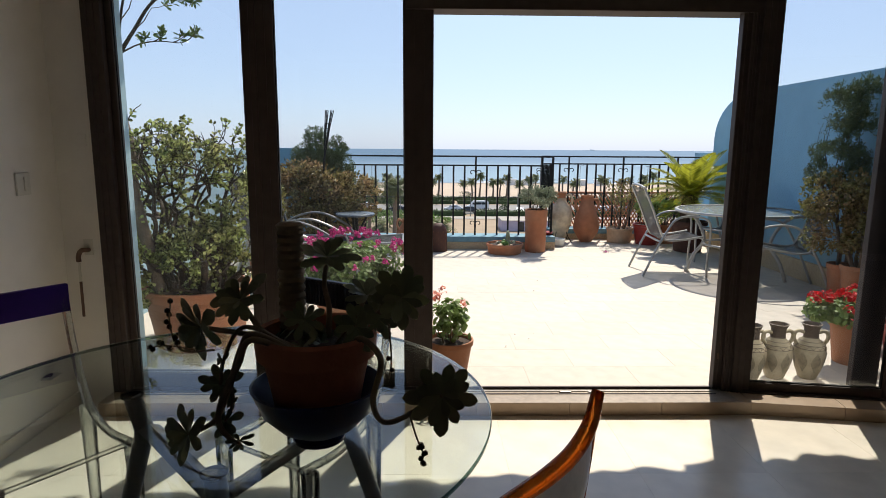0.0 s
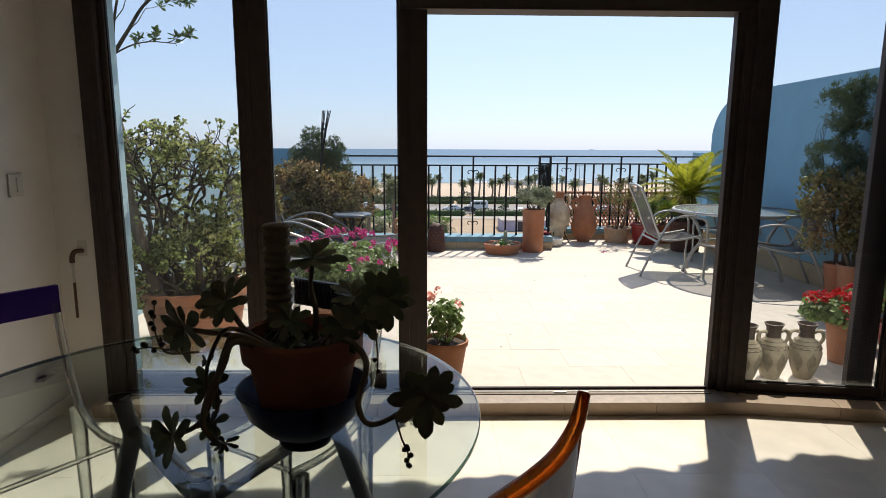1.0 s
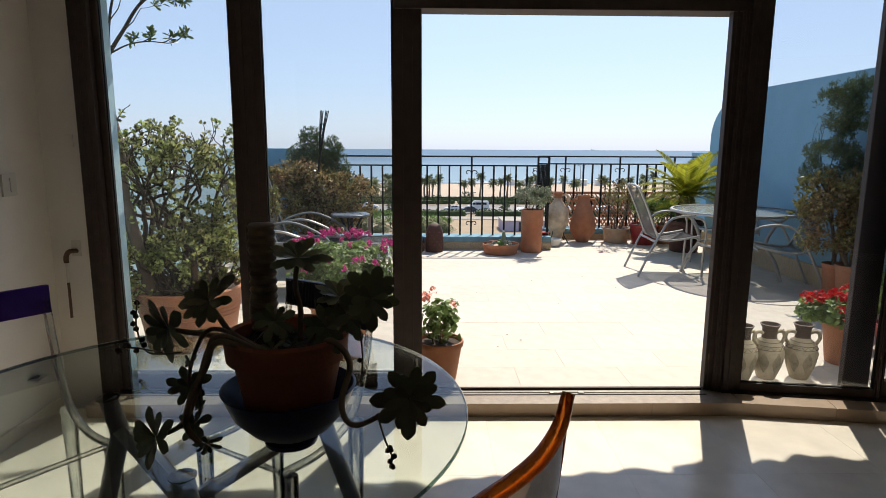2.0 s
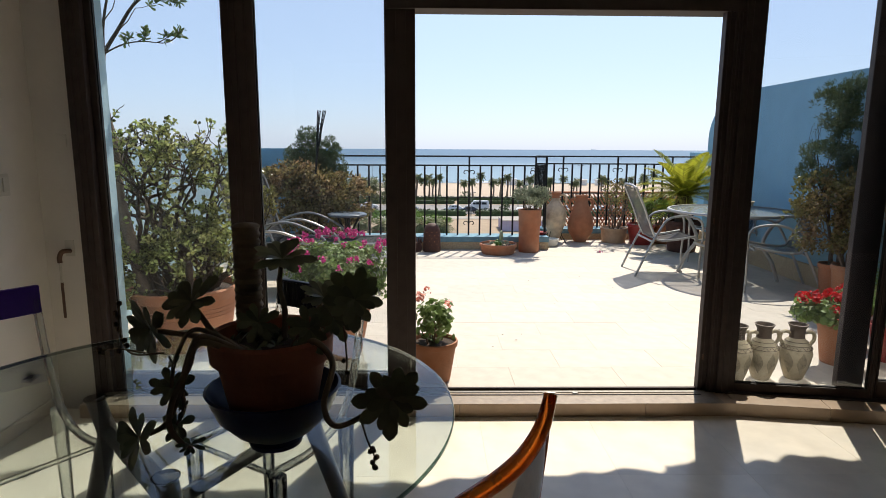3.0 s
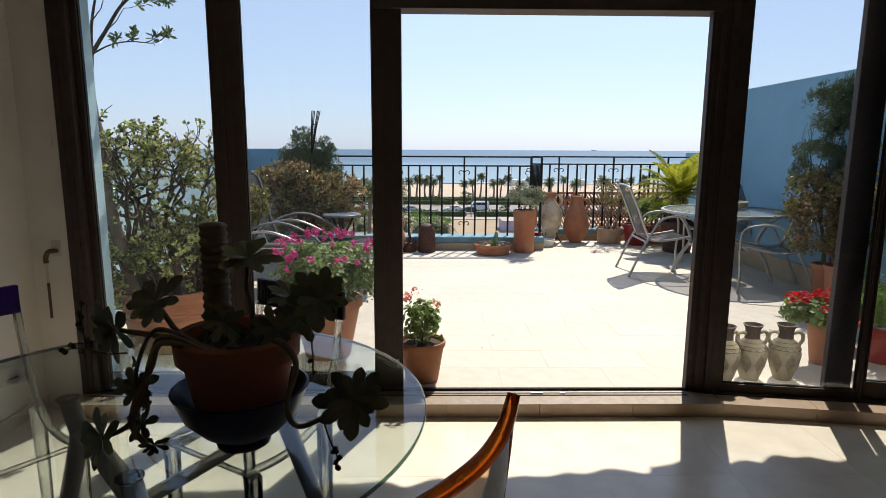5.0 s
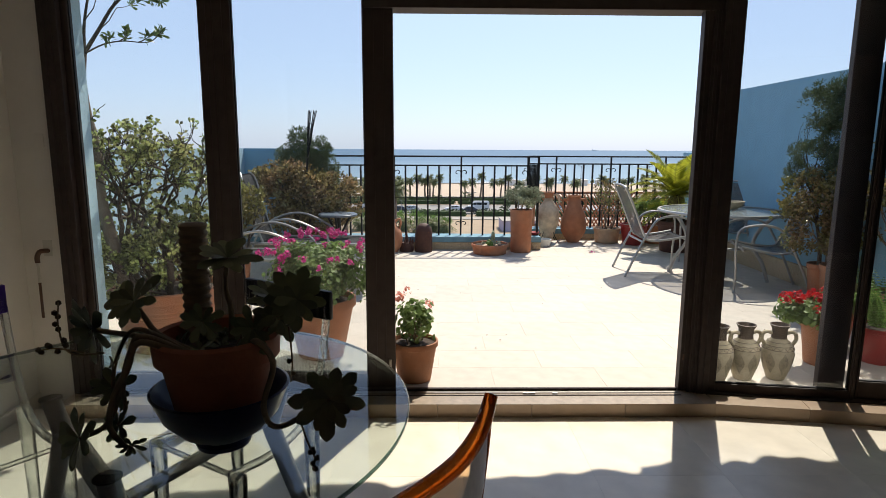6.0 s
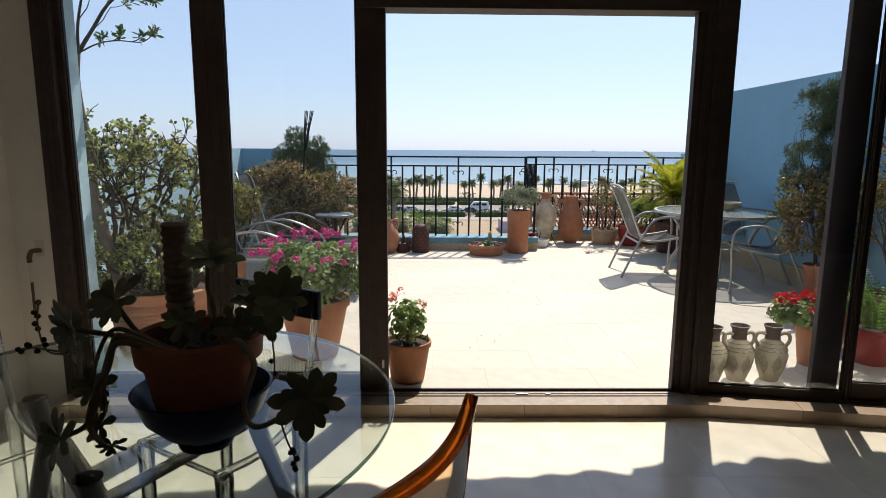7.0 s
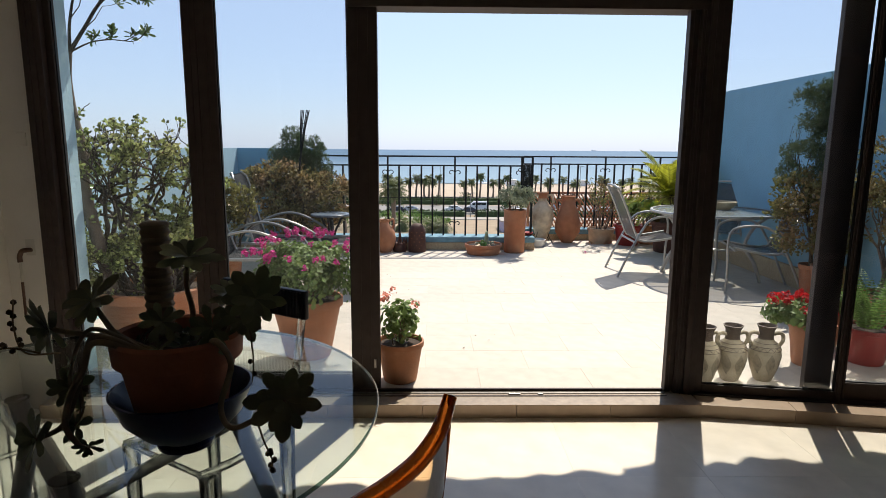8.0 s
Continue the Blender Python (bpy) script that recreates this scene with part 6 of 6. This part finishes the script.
def car(paint, label, van=False):
    ob = thing("van" if van else "car", label, "van" if van else "car", 0, 0, 0, 0, "vehicles by the seafront")
    ln, w, h = (4.9, 1.9, 2.1) if van else (4.2, 1.72, 1.42)
    if van:
        side = [(-ln / 2, 0.35), (-ln / 2, 1.9), (-ln / 2 + 0.2, h), (ln / 2 - 1.5, h), (ln / 2 - 0.75, 1.2), (ln / 2 - 0.1, 1.0), (ln / 2, 0.4)]
    else:
        side = [(-ln / 2, 0.35), (-ln / 2, 0.85), (-ln / 2 + 0.35, 0.95), (-1.1, h - 0.06), (-0.5, h), (0.35, h - 0.03), (1.05, 0.95), (ln / 2 - 0.25, 0.8), (ln / 2, 0.6), (ln / 2, 0.35)]
    b = bmesh.new()
    f = b.faces.new([b.verts.new((x, -w / 2, z)) for x, z in side])
    e = bmesh.ops.extrude_face_region(b, geom=[f])
    for v in e["geom"]:
        if isinstance(v, bmesh.types.BMVert):
            v.co.y = w / 2
    for v in b.verts:
        if v.co.z > 1.0:
            v.co.y *= 0.86
    bmesh.ops.recalc_face_normals(b, faces=b.faces[:])
    bmesh.ops.bevel(b, geom=b.edges[:], offset=0.05, segments=2, affect="EDGES")
    part("body", b, paint, ob)
    for sy in (-1, 1):
        if van:
            pans = ((-1.9, -0.8, 1.3, 1.8), (-0.7, 0.5, 1.3, 1.8), (0.6, 1.2, 1.3, 1.75))
        else:
            pans = ((-1.05, -0.2, 0.98, 1.28), (-0.12, 0.6, 0.98, 1.28))
        for x0, x1, z0, z1 in pans:
            yy = sy * w / 2 * 0.9
            part("window", box(x0, x1, yy - 0.02 * (1 if sy < 0 else -1) - 0.015, yy + 0.03, z0, z1, 0.008), CARGLASS, ob)
        for x in (-ln / 2 + 0.8, ln / 2 - 0.8):
            t = part("tyre", lathe([(0, -0.09), (0.28, -0.09), (0.31, -0.05), (0.31, 0.05), (0.28, 0.09), (0, 0.09)], 18), RUBBER, ob)
            t.matrix_basis = pose(x, sy * (w / 2 - 0.08), 0.31, 90, 0, 0)
            rim = part("rim", lathe([(0, -0.1), (0.18, -0.1), (0.18, 0.1), (0, 0.1)], 14), CARSILVER, t)
    part("windscreen", box(-0.35, 0.35, -w * 0.38, w * 0.38, -0.015, 0.015, 0.005, None, pose(ln / 2 - 1.1 if van else 0.78, 0, 1.5 if van else 1.16, 0, 48, 0)), CARGLASS, ob)
    return ob


v = car(CARWHITE, "white passenger van on the road", True)
v.matrix_basis = pose(10.9, 136, GZ + 0.03, 0, 0, 180)
w1 = car(CARWHITE, "white car on the road")
w1.matrix_basis = pose(5.2, 133, GZ + 0.03, 0, 0, 180)
d1 = car(CARDARK, "dark car parked by the road")
d1.matrix_basis = pose(8.3, 129.5, GZ + 0.03, 0, 0, 180)
s1 = car(CARSILVER, "silver car parked by the road")
s1.matrix_basis = pose(-4.5, 131.5, GZ + 0.03, 0, 0, 180)
for src, x, y, t in ((w1, 19.5, 128.5, 80), (d1, -7.2, 130.5, 180), (s1, 30, 138, 0), (w1, -14, 138, 0), (w1, 38, 131, 180), (d1, 47, 136, 0), (w1, 56, 133, 180), (s1, -32, 136, 0)):
    copy_thing(src, pose(x, y, GZ + 0.03, 0, 0, t))


def lamp_post(h=9.0):
    ob = thing("street_lamp", "tall grey street lamp with two arms", "street lamp", 0, 0, 0, 0, "street lamps along the seafront")
    part("pole", tube([(0, 0, 0), (0, 0, h)], [0.1, 0.06], 8), LEGGREY, ob)
    for sg in (-1, 1):
        part("arm", tube([(0, 0, h - 0.1), (sg * 0.7, 0, h + 0.05)], 0.05, 6), LEGGREY, ob)
        part("lamp_head", box(sg * 0.7 - 0.3, sg * 0.7 + 0.3, -0.12, 0.12, h, h + 0.12, 0.03), LEGGREY, ob)
    return ob


lp = lamp_post()
lp.matrix_basis = pose(2.9, 176, GZ)
for x in (-36, -17, 23.5, 44, 64, 84):
    copy_thing(lp, pose(x, 176, GZ))
lp2 = lamp_post(5.0)
lp2.matrix_basis = pose(8.4, 122, GZ)
for x in (20.5, -6, 32):
    copy_thing(lp2, pose(x, 139 if x == 20.5 else 123, GZ))

# low lilac building, roof and lattice fence below the terrace
kiosk = thing("kiosk", "low lilac rendered building with a pale flat roof", "building", 16.4, 104, GZ)
part("wall", box(-4.0, 4.5, -3, 3, 0, 1.75, 0.03), LILAC, kiosk)
part("roof", box(-4.1, 4.6, -3.1, 3.1, 1.752, 1.86, 0.03), PAVING, kiosk, "pale flat roof")
part("door", box(-1.2, -0.2, -3.03, -3.002, 0, 1.6, 0.01), CARGLASS, kiosk)
part("window", box(0.8, 2.4, -3.03, -3.002, 0.8, 1.4, 0.01), CARGLASS, kiosk)
fence = thing("lattice_fence", "brown diagonal wooden lattice screen beyond the railing", "fence", 3.4, 9.42, -0.3)
for i in range(26):
    for sg in (-1, 1):
        x = -0.72 + i * 0.058
        b = tube([(0, 0, 0), (0.62 * sg, 0, 0.98)], 0.011, 4)
        o = part("slat", b, OLDCLAY, fence)
        o.location = (x, 0.008 * sg, 0.1)
part("rail", box(-1.3, 1.4, -0.02, 0.02, 1.06, 1.09, 0.004), OLDCLAY, fence)
part("rail", box(-1.3, 1.4, -0.02, 0.02, 0.08, 0.11, 0.004), OLDCLAY, fence)
for x in (-1.3, 1.4):
    part("post", box(x - 0.02, x + 0.02, -0.025, 0.025, 0.0, 1.12, 0.004), OLDCLAY, fence)
structure("planter_ledge", box(1.4, 4.7, 9.3, 9.6, -0.62, -0.301), BLUE, "outer ledge below the railing")

ship = thing("ship", "distant cargo ship on the horizon", "ship", 1150, 4300, -13.75)
part("hull", box(-18, 18, -4, 4, 0.05, 3.5, 0.5), FOAM, ship)
part("superstructure", box(-16, -9, -3.5, 3.5, 3.51, 8, 0.4), WHITEBOWL, ship)
for i, x in enumerate((-4, 3, 10)):
    part("container", box(x - 3, x + 3, -3, 3, 3.52, 5.5, 0.2), FOAM, ship)
for i, x in enumerate((-38, -30, -24, 33, 40, 62, 70)):
    tt2 = thing("beach_kiosk", "small white beach kiosk near the water", "kiosk", x, 247, -13.7, 0, "beach kiosks")
    part("wall", box(-2, 2, -1.5, 1.5, 0, 2.2, 0.05), WHITEBOWL, tt2)
    part("roof", box(-2.3, 2.3, -1.8, 1.8, 2.202, 2.5, 0.05), WHITEBOWL, tt2)

# ---- pieces of the floors ----


def tile_mesh(name, w, d, h, material):
    b = box(0, w, 0, d, -h, 0)
    for f in b.faces[:]:
        if f.normal.z > 0.9:
            bmesh.ops.bevel(b, geom=list(f.edges), offset=0.0005, segments=1, affect="EDGES")
            break
    me = bpy.data.meshes.new(name)
    b.to_mesh(me)
    b.free()
    me.materials.append(material)
    return me


rng = random.Random(5)
marble = tile_mesh("floor_tile", 0.5996, 0.5996, 0.006, MARBLE)
pieces(floor, "floor_tile", marble, [pose(-1.78 + 0.6 * i, 2.37 - 0.6 * j, rng.uniform(0, 0.0004)) for i in range(11) for j in range(9)])
edge = tile_mesh("floor_tile", 0.598, 0.127, 0.006, MARBLE)
pieces(floor, "floor_tile", edge, [pose(-1.78 + 0.6 * i, 2.97, 0.0) for i in range(11)])
slab = tile_mesh("terrace_tile", 0.6593, 0.3293, 0.006, TERRATILE)
spots = []
for j in range(19):
    for i in range(11):
        x = -2.45 + 0.66 * i + (0.33 if j % 2 else 0)
        if x + 0.66 < 4.6:
            spots.append(pose(x, 3.1702 + 0.33 * j, TZ + rng.uniform(-0.0003, 0.0003)))
pieces(terrace, "terrace_tile", slab, spots)
